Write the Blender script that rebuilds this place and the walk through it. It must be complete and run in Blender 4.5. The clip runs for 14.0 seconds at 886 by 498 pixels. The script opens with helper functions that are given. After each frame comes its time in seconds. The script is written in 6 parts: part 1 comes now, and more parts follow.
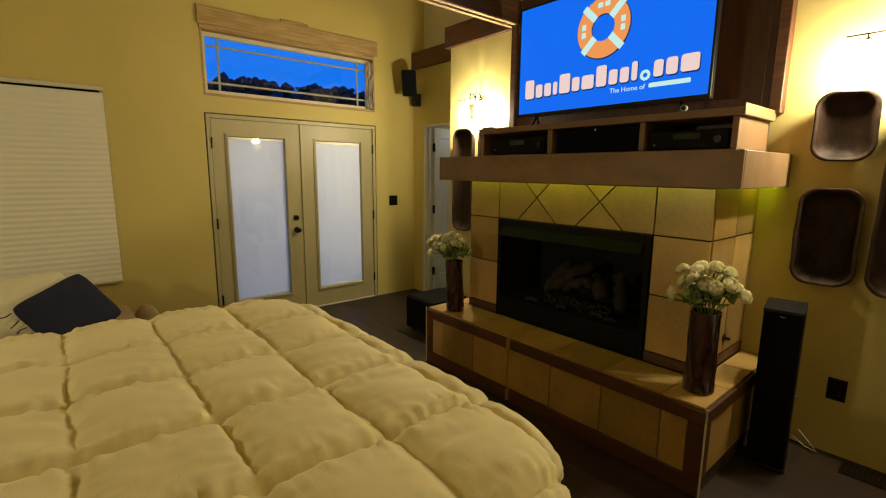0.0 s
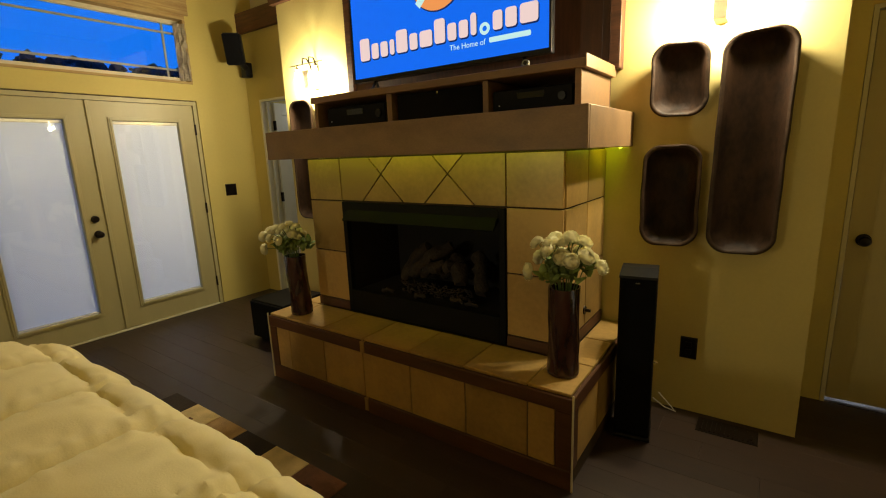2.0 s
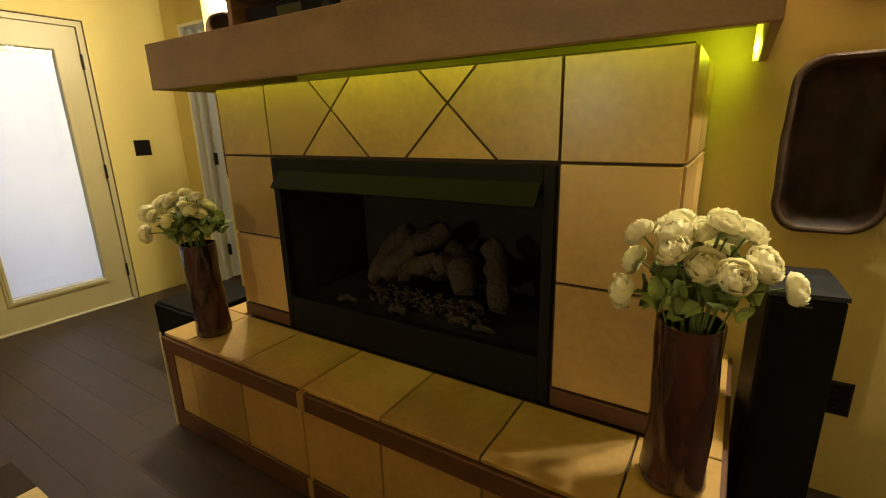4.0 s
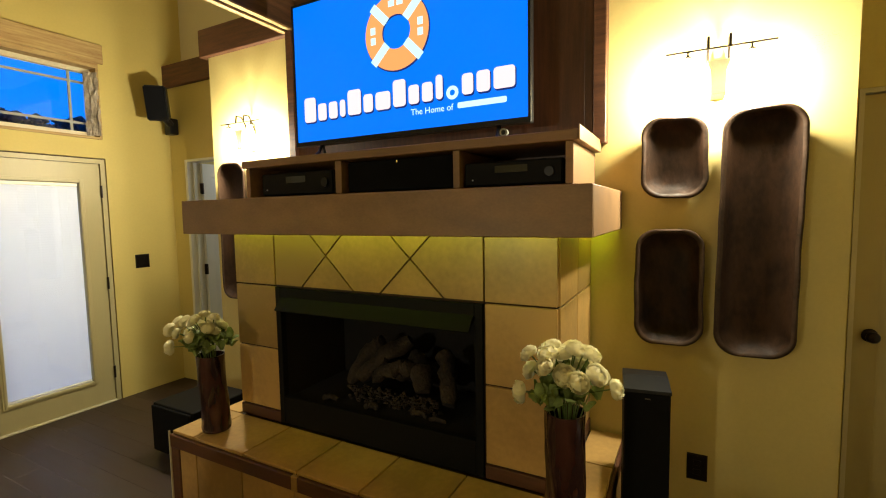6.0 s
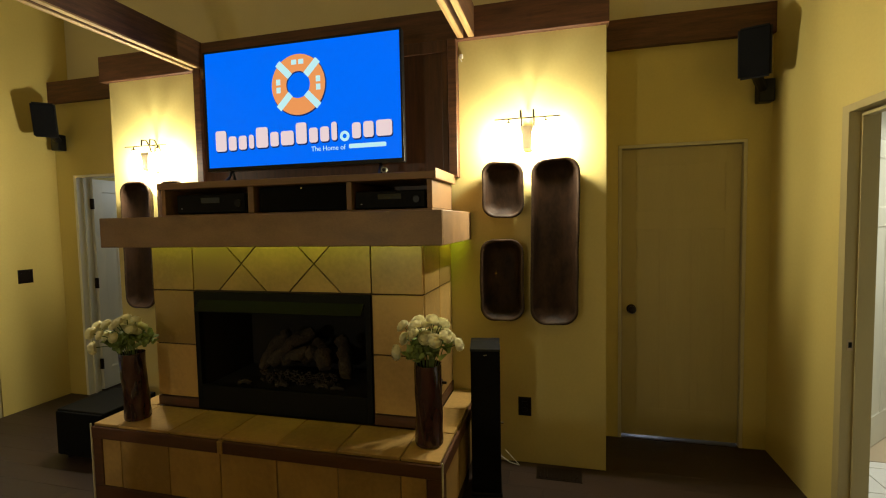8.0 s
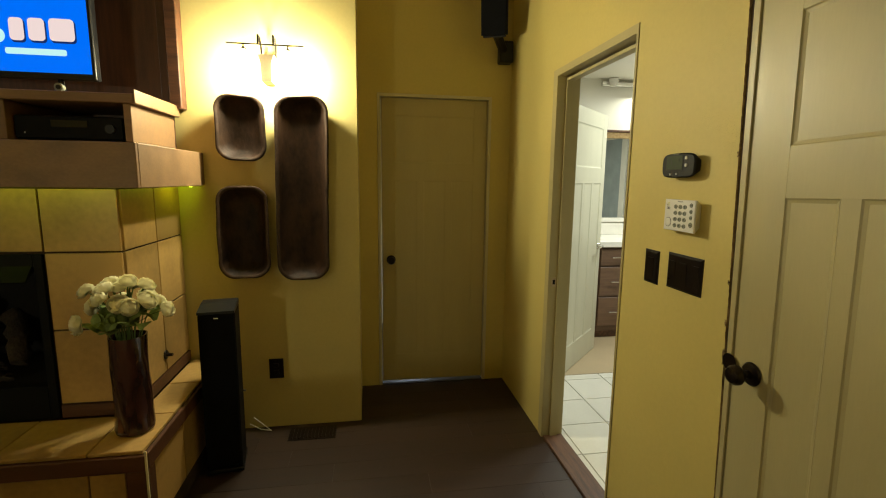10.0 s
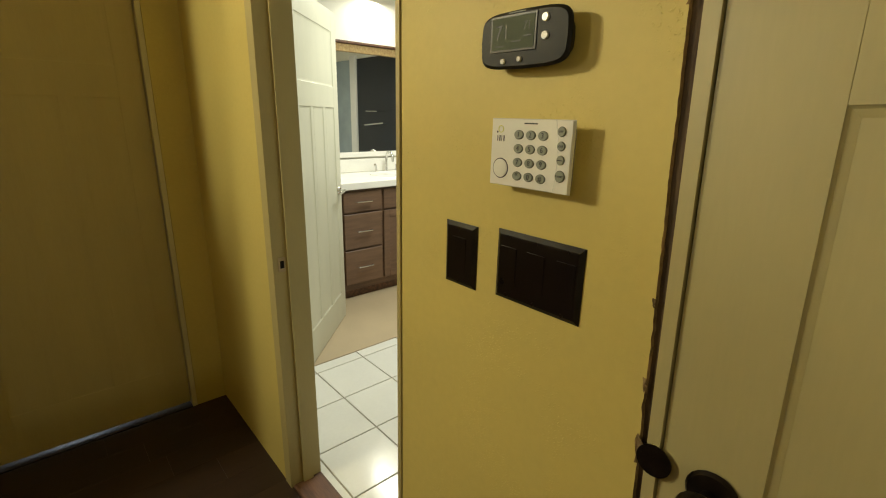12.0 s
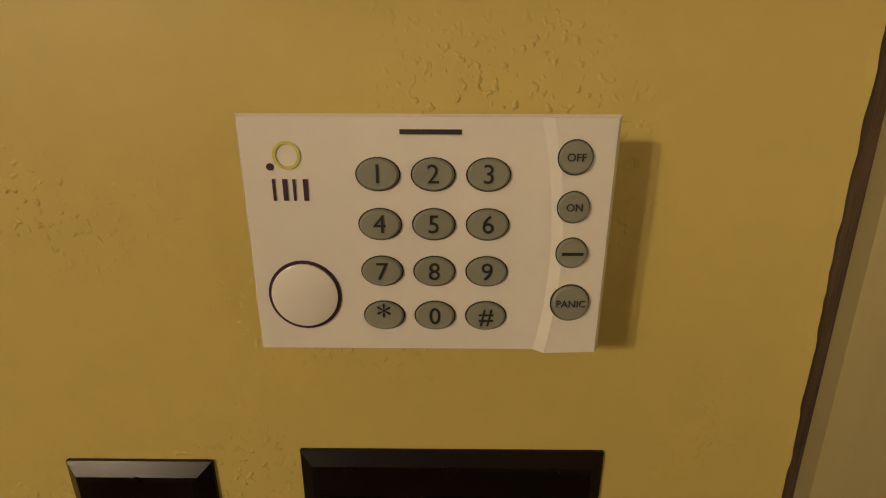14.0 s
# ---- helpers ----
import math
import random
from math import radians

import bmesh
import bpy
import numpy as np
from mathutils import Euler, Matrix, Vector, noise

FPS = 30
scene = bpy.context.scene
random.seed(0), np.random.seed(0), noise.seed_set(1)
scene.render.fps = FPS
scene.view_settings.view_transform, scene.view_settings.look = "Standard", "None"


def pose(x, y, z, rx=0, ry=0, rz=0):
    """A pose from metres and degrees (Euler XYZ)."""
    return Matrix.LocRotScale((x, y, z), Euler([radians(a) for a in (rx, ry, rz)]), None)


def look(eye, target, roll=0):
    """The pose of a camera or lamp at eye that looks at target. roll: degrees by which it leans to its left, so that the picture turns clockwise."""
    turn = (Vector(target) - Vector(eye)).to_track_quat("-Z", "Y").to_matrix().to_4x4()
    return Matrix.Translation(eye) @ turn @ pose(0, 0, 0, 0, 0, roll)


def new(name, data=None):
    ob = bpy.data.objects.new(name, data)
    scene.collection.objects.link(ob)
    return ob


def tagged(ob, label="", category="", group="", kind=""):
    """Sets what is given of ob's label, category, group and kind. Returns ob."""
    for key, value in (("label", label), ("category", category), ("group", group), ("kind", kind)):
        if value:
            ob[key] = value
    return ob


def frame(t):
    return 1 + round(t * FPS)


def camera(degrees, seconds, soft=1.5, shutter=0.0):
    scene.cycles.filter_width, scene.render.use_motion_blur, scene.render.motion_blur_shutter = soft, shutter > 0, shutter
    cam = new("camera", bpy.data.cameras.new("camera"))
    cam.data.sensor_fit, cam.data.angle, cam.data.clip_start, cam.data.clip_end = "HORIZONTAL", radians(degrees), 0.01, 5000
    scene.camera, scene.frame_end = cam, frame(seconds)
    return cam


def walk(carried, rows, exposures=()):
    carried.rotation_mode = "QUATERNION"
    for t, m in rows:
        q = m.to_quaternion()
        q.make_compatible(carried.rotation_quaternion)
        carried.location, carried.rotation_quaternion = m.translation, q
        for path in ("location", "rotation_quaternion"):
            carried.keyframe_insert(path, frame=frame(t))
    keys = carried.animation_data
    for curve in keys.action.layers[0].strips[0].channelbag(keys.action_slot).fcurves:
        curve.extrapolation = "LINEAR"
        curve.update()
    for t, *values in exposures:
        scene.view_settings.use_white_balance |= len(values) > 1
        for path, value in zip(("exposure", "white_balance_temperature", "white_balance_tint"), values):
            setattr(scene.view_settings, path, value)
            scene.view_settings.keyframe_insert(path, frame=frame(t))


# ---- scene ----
cam = camera(87.7, 14.0, soft=1.1)
PATH = [
    (0, (0.12, -0.001, 1.511), (1.391, 1.506, 1.178), 0.5),
    (0.5, (0.142, -0.025, 1.505), (1.604, 1.301, 1.182), -0.2),
    (1, (0.214, -0.024, 1.497), (1.789, 1.17, 1.187), -0.7),
    (1.5, (0.386, -0.005, 1.485), (1.991, 1.143, 1.16), -1.1),
    (2, (0.6, 0.129, 1.448), (2.197, 1.261, 1.039), -2.2),
    (2.5, (0.876, 0.343, 1.42), (2.472, 1.445, 0.932), -2.9),
    (2.7, (0.982, 0.431, 1.399), (2.585, 1.519, 0.904), -2.8),
    (3.75, (1.42, 0.765, 1.29), (3.045, 1.805, 0.773), -1.7),
    (4.8, (1.419, 0.789, 1.277), (3.067, 1.785, 0.736), -0.8),
    (5, (1.36, 0.757, 1.303), (3.029, 1.728, 0.781), -0.6),
    (5.5, (1.149, 0.637, 1.426), (2.892, 1.552, 1.076), -1.0),
    (6, (0.952, 0.469, 1.532), (2.714, 1.402, 1.375), -1.0),
    (6.5, (0.752, 0.296, 1.565), (2.507, 1.247, 1.438), -1.1),
    (7, (0.556, 0.219, 1.556), (2.401, 0.984, 1.459), -1.2),
    (7.5, (0.374, 0.237, 1.536), (2.243, 0.93, 1.367), -1.8),
    (8, (0.315, 0.175, 1.555), (2.249, 0.672, 1.44), -1.1),
    (8.5, (0.288, 0.108, 1.55), (2.272, 0.338, 1.446), 0.2),
    (8.7, (0.284, 0.091, 1.539), (2.277, 0.221, 1.425), 0.5),
    (9.75, (0.435, -0.087, 1.505), (2.396, -0.33, 1.25), 0.5),
    (10.8, (0.841, -0.262, 1.453), (2.668, -0.941, 1.005), 0.3),
    (11, (0.938, -0.278, 1.475), (2.69, -1.101, 0.974), -0.2),
    (11.5, (1.182, -0.408, 1.433), (2.742, -1.524, 0.869), 0.8),
    (12, (1.402, -0.569, 1.438), (2.838, -1.847, 0.884), 1.3),
    (12.5, (1.597, -0.688, 1.438), (2.734, -2.222, 0.842), 0.3),
    (13, (1.723, -0.807, 1.44), (2.417, -2.585, 0.844), 0.5),
    (13.5, (1.784, -0.888, 1.443), (2.111, -2.761, 0.823), 0.2),
    (14, (1.819, -0.927, 1.439), (1.829, -2.84, 0.855), 0.2),
]
EXPOSURE = [(0.0, -0.05, 6850, 8), (2.7, -0.02, 6900, 8), (4.6, 1.02, 6750, 11), (5.0, 1.02, 6700, 11), (5.5, 1.0, 6550, 9), (6.0, 0.55, 6400, 9), (6.5, 0.05, 6350, 8), (8.7, -0.05, 6350, 6), (10.8, 0.12, 6550, -1), (12.5, 0.15, 6550, 3), (13.0, -0.02, 6500, 6), (13.5, -0.14, 6750, 19), (14.0, -0.27, 7200, 25)]
walk(cam, [(t, look(eye, target, roll)) for t, eye, target, roll in PATH], EXPOSURE)

# ---- world and lamps ----
WARM = (1.0, 0.90, 0.65)
world = bpy.data.worlds.new("dusk")
scene.world = world
world.use_nodes = True
wn = world.node_tree
for n in list(wn.nodes):
    wn.nodes.remove(n)
w_out = wn.nodes.new("ShaderNodeOutputWorld")
w_bg = wn.nodes.new("ShaderNodeBackground")
w_bg.inputs["Color"].default_value = (0.002, 0.18, 0.92, 1)
w_bg.inputs["Strength"].default_value = 1.05
wn.links.new(w_bg.outputs[0], w_out.inputs[0])


def point_lamp(name, at, watts, color, radius):
    d = bpy.data.lights.new(name, "POINT")
    d.energy, d.color, d.shadow_soft_size = watts, color, radius
    ob = new(name, d)
    ob.location = at
    return ob


def area_lamp(name, eye, target, watts, color, sx, sy):
    d = bpy.data.lights.new(name, "AREA")
    d.energy, d.color, d.shape, d.size, d.size_y = watts, color, "RECTANGLE", sx, sy
    ob = new(name, d)
    ob.matrix_world = look(eye, target)
    return ob


SCONCE_Y = (0.37, 3.18)
for sy in SCONCE_Y:
    for k in (-0.11, 0.11):
        point_lamp("halogen_light", (3.140, sy + k, 2.030), 34.0, WARM, 0.03)
# unseen lamp added west of the bed, assumed from the pillow's shadow
point_lamp("unseen_bed_light", (-1.52, 2.25, 1.52), 42.0, WARM, 0.07)
# dusk light on the blinds of the french doors
for cx in (1.70, 2.575):
    area_lamp("dusk_light", (cx, 5.10, 1.05), (cx, 4.7, 1.0), 0.44, (0.80, 0.92, 1.0), 0.6, 1.7)
# green-yellow strip under the mantel shelf
area_lamp("mantel_strip_light", (2.520, 1.78, 1.505), (2.65, 1.78, 1.36), 0.9, (0.75, 1.0, 0.03), 1.9, 0.015)
point_lamp("mantel_strip_end_light", (3.10, 0.772, 1.475), 0.7, (0.75, 1.0, 0.03), 0.01)
# bathroom lamp, the room behind the closed door, the room behind the open door
area_lamp("bathroom_ceiling_light", (3.6, -2.75, 2.44), (3.6, -2.75, 0), 33.0, (0.98, 0.99, 0.98), 0.5, 0.5)
area_lamp("vanity_light", (4.86, -2.9, 2.40), (4.3, -2.9, 1.2), 23.0, (1.0, 0.97, 0.88), 0.15, 0.9)
point_lamp("closet_light", (4.6, -0.5, 0.5), 6.0, (0.75, 0.82, 1.0), 0.1)
point_lamp("hall_light", (4.6, 3.9, 2.0), 5.0, (0.85, 0.92, 1.0), 0.1)


# ---- materials ----
def begin(name):
    m = bpy.data.materials.new(name)
    m.use_nodes = True
    return m, m.node_tree, m.node_tree.nodes["Principled BSDF"]


def math_node(nt, op, a, b):
    n = nt.nodes.new("ShaderNodeMath")
    n.operation = op
    for i, v in enumerate((a, b)):
        if isinstance(v, (int, float)):
            n.inputs[i].default_value = v
        else:
            nt.links.new(v, n.inputs[i])
    return n.outputs[0]


def surface(name, base, rough=0.6, metal=0.0, var=0.12, scale=5.0, fine=150.0, bump=0.15, depth=0.002, stretch=(1, 1, 1),
            coat=0.0, chance=0.0, spec=0.5, dark=None):
    """A painted, wooden, ceramic or woven surface: broad stains, fine grain, relief, and a shift of tone from piece to piece."""
    m, nt, b = begin(name)
    tc = nt.nodes.new("ShaderNodeTexCoord")
    mp = nt.nodes.new("ShaderNodeMapping")
    mp.inputs["Scale"].default_value = stretch
    nt.links.new(tc.outputs["Object"], mp.inputs["Vector"])
    vec = mp.outputs[0]
    info = nt.nodes.new("ShaderNodeObjectInfo")
    if chance:
        add = nt.nodes.new("ShaderNodeVectorMath")
        add.operation = "ADD"
        sc = nt.nodes.new("ShaderNodeVectorMath")
        sc.operation = "SCALE"
        sc.inputs[0].default_value = (17, 31, 23)
        nt.links.new(info.outputs["Random"], sc.inputs["Scale"])
        nt.links.new(vec, add.inputs[0])
        nt.links.new(sc.outputs[0], add.inputs[1])
        vec = add.outputs[0]
    broad = nt.nodes.new("ShaderNodeTexNoise")
    broad.inputs["Scale"].default_value = scale
    broad.inputs["Detail"].default_value = 4
    grain = nt.nodes.new("ShaderNodeTexNoise")
    grain.inputs["Scale"].default_value = fine
    grain.inputs["Detail"].default_value = 3
    for t in (broad, grain):
        nt.links.new(vec, t.inputs["Vector"])
    mixv = math_node(nt, "ADD", math_node(nt, "MULTIPLY", broad.outputs["Fac"], 0.7), math_node(nt, "MULTIPLY", grain.outputs["Fac"], 0.3))
    if chance:
        mixv = math_node(nt, "ADD", mixv, math_node(nt, "MULTIPLY", math_node(nt, "SUBTRACT", info.outputs["Random"], 0.5), chance))
    ramp = nt.nodes.new("ShaderNodeValToRGB")
    lo = dark if dark else tuple(c * (1 - var) for c in base)
    hi = tuple(min(1, c * (1 + var)) for c in base)
    ramp.color_ramp.elements[0].position, ramp.color_ramp.elements[1].position = 0.32, 0.68
    ramp.color_ramp.elements[0].color, ramp.color_ramp.elements[1].color = (*lo, 1), (*hi, 1)
    nt.links.new(mixv, ramp.inputs["Fac"])
    nt.links.new(ramp.outputs["Color"], b.inputs["Base Color"])
    r = math_node(nt, "ADD", math_node(nt, "MULTIPLY", broad.outputs["Fac"], 0.16), rough - 0.08)
    nt.links.new(r, b.inputs["Roughness"])
    b.inputs["Metallic"].default_value = metal
    b.inputs["Coat Weight"].default_value = coat
    b.inputs["Coat Roughness"].default_value = 0.15
    b.inputs["Specular IOR Level"].default_value = spec
    if bump:
        bp = nt.nodes.new("ShaderNodeBump")
        bp.inputs["Strength"].default_value, bp.inputs["Distance"].default_value = bump, depth
        nt.links.new(grain.outputs["Fac"], bp.inputs["Height"])
        nt.links.new(bp.outputs[0], b.inputs["Normal"])
    return m


def glow(name, color, strength):
    m, nt, b = begin(name)
    b.inputs["Base Color"].default_value = (*[c * 0.02 for c in color], 1)
    b.inputs["Emission Color"].default_value = (*color, 1)
    b.inputs["Emission Strength"].default_value = strength
    b.inputs["Roughness"].default_value = 0.4
    b.inputs["Specular IOR Level"].default_value = 0.25
    return m


def glass(name, color=(1, 1, 1), rough=0.0, ior=1.45):
    m, nt, b = begin(name)
    b.inputs["Base Color"].default_value = (*color, 1)
    b.inputs["Transmission Weight"].default_value = 1
    b.inputs["Roughness"].default_value = rough
    b.inputs["IOR"].default_value = ior
    return m


def wall_paint(name, base):
    """Wall paint over a sprayed, knocked-down plaster texture."""
    m = surface(name, base, rough=0.55, var=0.06, scale=1.4, fine=60, bump=0, spec=0.35)
    nt = m.node_tree
    b = nt.nodes["Principled BSDF"]
    tc = [n for n in nt.nodes if n.type == "TEX_COORD"][0]
    blot = nt.nodes.new("ShaderNodeTexNoise")
    blot.inputs["Scale"].default_value, blot.inputs["Detail"].default_value, blot.inputs["Roughness"].default_value = 250, 1, 0.5
    area = nt.nodes.new("ShaderNodeTexNoise")
    area.inputs["Scale"].default_value, area.inputs["Detail"].default_value = 7, 2
    for t in (blot, area):
        nt.links.new(tc.outputs["Object"], t.inputs["Vector"])
    step = nt.nodes.new("ShaderNodeMapRange")
    step.inputs["From Min"].default_value, step.inputs["From Max"].default_value = 0.60, 0.74
    nt.links.new(blot.outputs["Fac"], step.inputs["Value"])
    few = nt.nodes.new("ShaderNodeMapRange")
    few.inputs["From Min"].default_value, few.inputs["From Max"].default_value = 0.48, 0.66
    nt.links.new(area.outputs["Fac"], few.inputs["Value"])
    hgt = math_node(nt, "MULTIPLY", step.outputs[0], few.outputs[0])
    bp = nt.nodes.new("ShaderNodeBump")
    bp.inputs["Strength"].default_value, bp.inputs["Distance"].default_value = 0.8, 0.0011
    nt.links.new(hgt, bp.inputs["Height"])
    nt.links.new(bp.outputs[0], b.inputs["Normal"])
    return m


def thin_cloth(name, color, through_share):
    """Cloth or slats that let part of the light through."""
    m, nt, b = begin(name)
    b.inputs["Base Color"].default_value = (*color, 1)
    b.inputs["Roughness"].default_value = 0.75
    tr = nt.nodes.new("ShaderNodeBsdfTranslucent")
    tr.inputs["Color"].default_value = (*color, 1)
    mix = nt.nodes.new("ShaderNodeMixShader")
    mix.inputs[0].default_value = through_share
    outp = nt.nodes["Material Output"]
    nt.links.new(b.outputs[0], mix.inputs[1])
    nt.links.new(tr.outputs[0], mix.inputs[2])
    nt.links.new(mix.outputs[0], outp.inputs["Surface"])
    return m


WALL = wall_paint("yellow_wall_paint", (0.59, 0.475, 0.15))
# the same yellow paint, made paler to carry the bright sconce light
WALL_LIT = wall_paint("sconce_lit_wall_paint", (0.60, 0.49, 0.19))
CEIL = surface("cream_ceiling_paint", (0.62, 0.55, 0.36), rough=0.8, var=0.05, scale=2, fine=70, bump=0.3, depth=0.003)
BATH = surface("white_bathroom_paint", (0.80, 0.77, 0.66), rough=0.6, var=0.04, scale=2, fine=90, bump=0.1)
DOORP = surface("cream_door_paint", (0.43, 0.372, 0.185), rough=0.42, var=0.05, scale=3, fine=60, bump=0.12, depth=0.001, stretch=(3, 3, 0.4))
DOORG = surface("beige_door_paint", (0.43, 0.352, 0.155), rough=0.5, var=0.05, scale=3, fine=60, bump=0.12, depth=0.001, stretch=(3, 3, 0.4))
DOORW = surface("white_door_paint", (0.76, 0.74, 0.64), rough=0.4, var=0.04, scale=3, fine=60, bump=0.1, depth=0.001, stretch=(3, 3, 0.4))
DOORC = surface("cream_white_door_paint", (0.60, 0.575, 0.43), rough=0.4, var=0.05, scale=3, fine=60, bump=0.1, depth=0.001, stretch=(3, 3, 0.4))
PINE = surface("raw_pine", (0.44, 0.325, 0.135), rough=0.7, var=0.2, scale=7, fine=60, bump=0.3, stretch=(0.6, 8, 8), dark=(0.30, 0.165, 0.06))
# jamb cream lightened in colour for the sconce light its edges catch
JAMB_LIT = surface("lit_cream_jamb_paint", (0.56, 0.50, 0.30), rough=0.4, var=0.08, scale=3, fine=60, bump=0.12, depth=0.001, stretch=(3, 3, 0.4))
# grey puts the dimming of bars between the panes into their colour
GRILLE_DIM = surface("dimmed_window_grille", (0.34, 0.34, 0.27), rough=0.5, var=0.05, scale=5, fine=60, bump=0.03)
BEAMW = surface("dark_stained_beam", (0.13, 0.06, 0.028), rough=0.55, var=0.3, scale=6, fine=50, bump=0.25, stretch=(0.6, 7, 7), dark=(0.045, 0.02, 0.01))
LEDGE = surface("red_brown_stained_board", (0.115, 0.044, 0.019), rough=0.55, var=0.3, scale=6, fine=50, bump=0.2, stretch=(7, 0.6, 7), dark=(0.05, 0.018, 0.008))
PANELW = surface("dark_walnut_board", (0.085, 0.032, 0.014), rough=0.45, var=0.3, scale=6, fine=50, bump=0.15, stretch=(8, 8, 0.6), dark=(0.045, 0.018, 0.009))
MANTEL = surface("brown_mantel_board", (0.225, 0.132, 0.062), rough=0.5, var=0.22, scale=5, fine=70, bump=0.15, stretch=(2, 1, 2))
MANTELD = surface("brown_shelf_board", (0.21, 0.12, 0.056), rough=0.5, var=0.16, scale=5, fine=45, bump=0.12, stretch=(7, 0.7, 7))
TRIM = surface("red_brown_trim", (0.095, 0.036, 0.016), rough=0.5, var=0.25, scale=6, fine=60, bump=0.2, stretch=(6, 0.7, 6))
TILE = surface("honey_ceramic_tile", (0.42, 0.262, 0.090), rough=0.36, var=0.24, scale=4, fine=40, bump=0.06, chance=0.35, spec=0.5)
GROUT = surface("dark_grout", (0.05, 0.03, 0.018), rough=0.9, var=0.3, scale=30, fine=200, bump=0.3)
PLANK = surface("dark_laminate_plank", (0.031, 0.0165, 0.0105), rough=0.48, var=0.3, scale=3, fine=40, bump=0.12, depth=0.001, stretch=(9, 0.8, 9), chance=0.22, dark=(0.024, 0.013, 0.009))
SUBF = surface("plank_joint", (0.012, 0.008, 0.006), rough=0.9, bump=0)
BTILE = surface("white_floor_tile", (0.76, 0.74, 0.66), rough=0.16, var=0.04, scale=5, fine=60, bump=0.03, chance=0.15)
BGROUT = surface("beige_grout", (0.42, 0.37, 0.28), rough=0.9, var=0.15, scale=20, fine=200, bump=0.3)
BLACKM = surface("black_metal", (0.004, 0.004, 0.004), spec=0.15, rough=0.6, metal=0.0, var=0.3, scale=20, fine=300, bump=0.05)
SOOT = surface("sooty_firebrick", (0.010, 0.0085, 0.007), rough=0.9, var=0.5, scale=9, fine=90, bump=0.4, depth=0.004)
BEIGEV = surface("beige_sheet_floor", (0.46, 0.36, 0.22), rough=0.5, var=0.06, scale=4, fine=120, bump=0.05)
LOGM = surface("ceramic_log", (0.036, 0.026, 0.018), rough=0.9, var=0.5, scale=9, fine=70, bump=0.9, depth=0.008, stretch=(1, 1, 1), dark=(0.008, 0.006, 0.005))
BRONZE = surface("oil_rubbed_bronze", (0.02, 0.014, 0.011), rough=0.32, metal=0.7, var=0.3, scale=30, fine=200, bump=0.05)
CHROME = surface("brushed_chrome", (0.72, 0.71, 0.68), rough=0.18, metal=1.0, var=0.05, scale=30, fine=300, bump=0.02)
BLACKP = surface("black_plastic", (0.007, 0.007, 0.008), spec=0.3, rough=0.4, var=0.2, scale=20, fine=400, bump=0.05)
BLACKC = surface("black_speaker_cloth", (0.005, 0.005, 0.006), spec=0.15, rough=0.95, var=0.3, scale=20, fine=700, bump=0.4, depth=0.001)
BLACKW = surface("black_ash_veneer", (0.004, 0.004, 0.004), spec=0.14, rough=0.6, var=0.3, scale=8, fine=80, bump=0.1, stretch=(8, 8, 0.7))
BROWNP = surface("dark_brown_plastic", (0.006, 0.0035, 0.003), spec=0.28, rough=0.30, var=0.15, scale=20, fine=300, bump=0.03)
SCREEN = glow("blue_screen", (0.0, 0.155, 1.0), 0.95)
S_ORANGE = glow("screen_orange", (0.87, 0.32, 0.10), 1.0)
S_CYAN = glow("screen_pale_cyan", (0.55, 0.86, 0.88), 1.0)
S_PINK = glow("screen_pale_pink", (0.86, 0.66, 0.66), 1.0)
S_NAVY = glow("screen_shadow_blue", (0.005, 0.02, 0.12), 1.0)
BULB = glow("halogen_bulb", (1.0, 0.84, 0.58), 60.0)
GLARE = glow("spot_glare", (1.0, 0.90, 0.70), 14.0)
PLATE = surface("tan_metal_plate", (0.44, 0.34, 0.20), rough=0.5, metal=0.0, var=0.1, bump=0.02)
STRIP = glow("green_yellow_diode", (0.75, 1.0, 0.06), 12.0)
# lighter rim wood: real wear plus edge highlights painted in
BOWLRIM = surface("worn_highlit_rim", (0.034, 0.019, 0.011), spec=0.22, rough=0.5, var=0.6, scale=14, fine=60, bump=0.4, depth=0.004, chance=0.2, dark=(0.012, 0.007, 0.004))
BOWL = surface("dark_carved_wood", (0.023, 0.0115, 0.006), spec=0.12, rough=0.55, var=0.6, scale=9, fine=40, bump=0.35, depth=0.004, stretch=(1.5, 1.5, 0.8), chance=0.2, dark=(0.009, 0.005, 0.003))
VASE = surface("brown_art_glass", (0.046, 0.016, 0.012), rough=0.18, var=0.8, scale=12, fine=30, bump=0.25, depth=0.004, stretch=(1, 1, 0.3), coat=0.3, dark=(0.012, 0.004, 0.004))
PETAL = thin_cloth("cream_silk_petal", (0.92, 0.87, 0.61), 0.3)
LEAFM = surface("green_silk_leaf", (0.20, 0.27, 0.075), rough=0.65, var=0.4, scale=18, fine=90, bump=0.2, chance=0.3)
STEM = surface("green_stem", (0.11, 0.17, 0.04), rough=0.6, var=0.2, scale=20, fine=90, bump=0.1)
QUILT = surface("cream_comforter_cotton", (0.82, 0.71, 0.375), rough=0.85, var=0.05, scale=3, fine=240, bump=0.35, depth=0.0015)
NAVY = surface("navy_knit_cotton", (0.012, 0.014, 0.035), rough=0.95, var=0.3, scale=12, fine=220, bump=0.6, depth=0.003)
PILLOW = surface("cream_pillow_cotton", (0.74, 0.68, 0.45), rough=0.9, var=0.06, scale=4, fine=260, bump=0.3)
BEIGEU = surface("beige_upholstery", (0.36, 0.26, 0.14), rough=0.95, var=0.12, scale=6, fine=300, bump=0.4)
SHADE = thin_cloth("white_cellular_shade", (0.88, 0.83, 0.64), 0.12)
BLIND = thin_cloth("white_blind_slat", (0.86, 0.88, 0.86), 0.45)
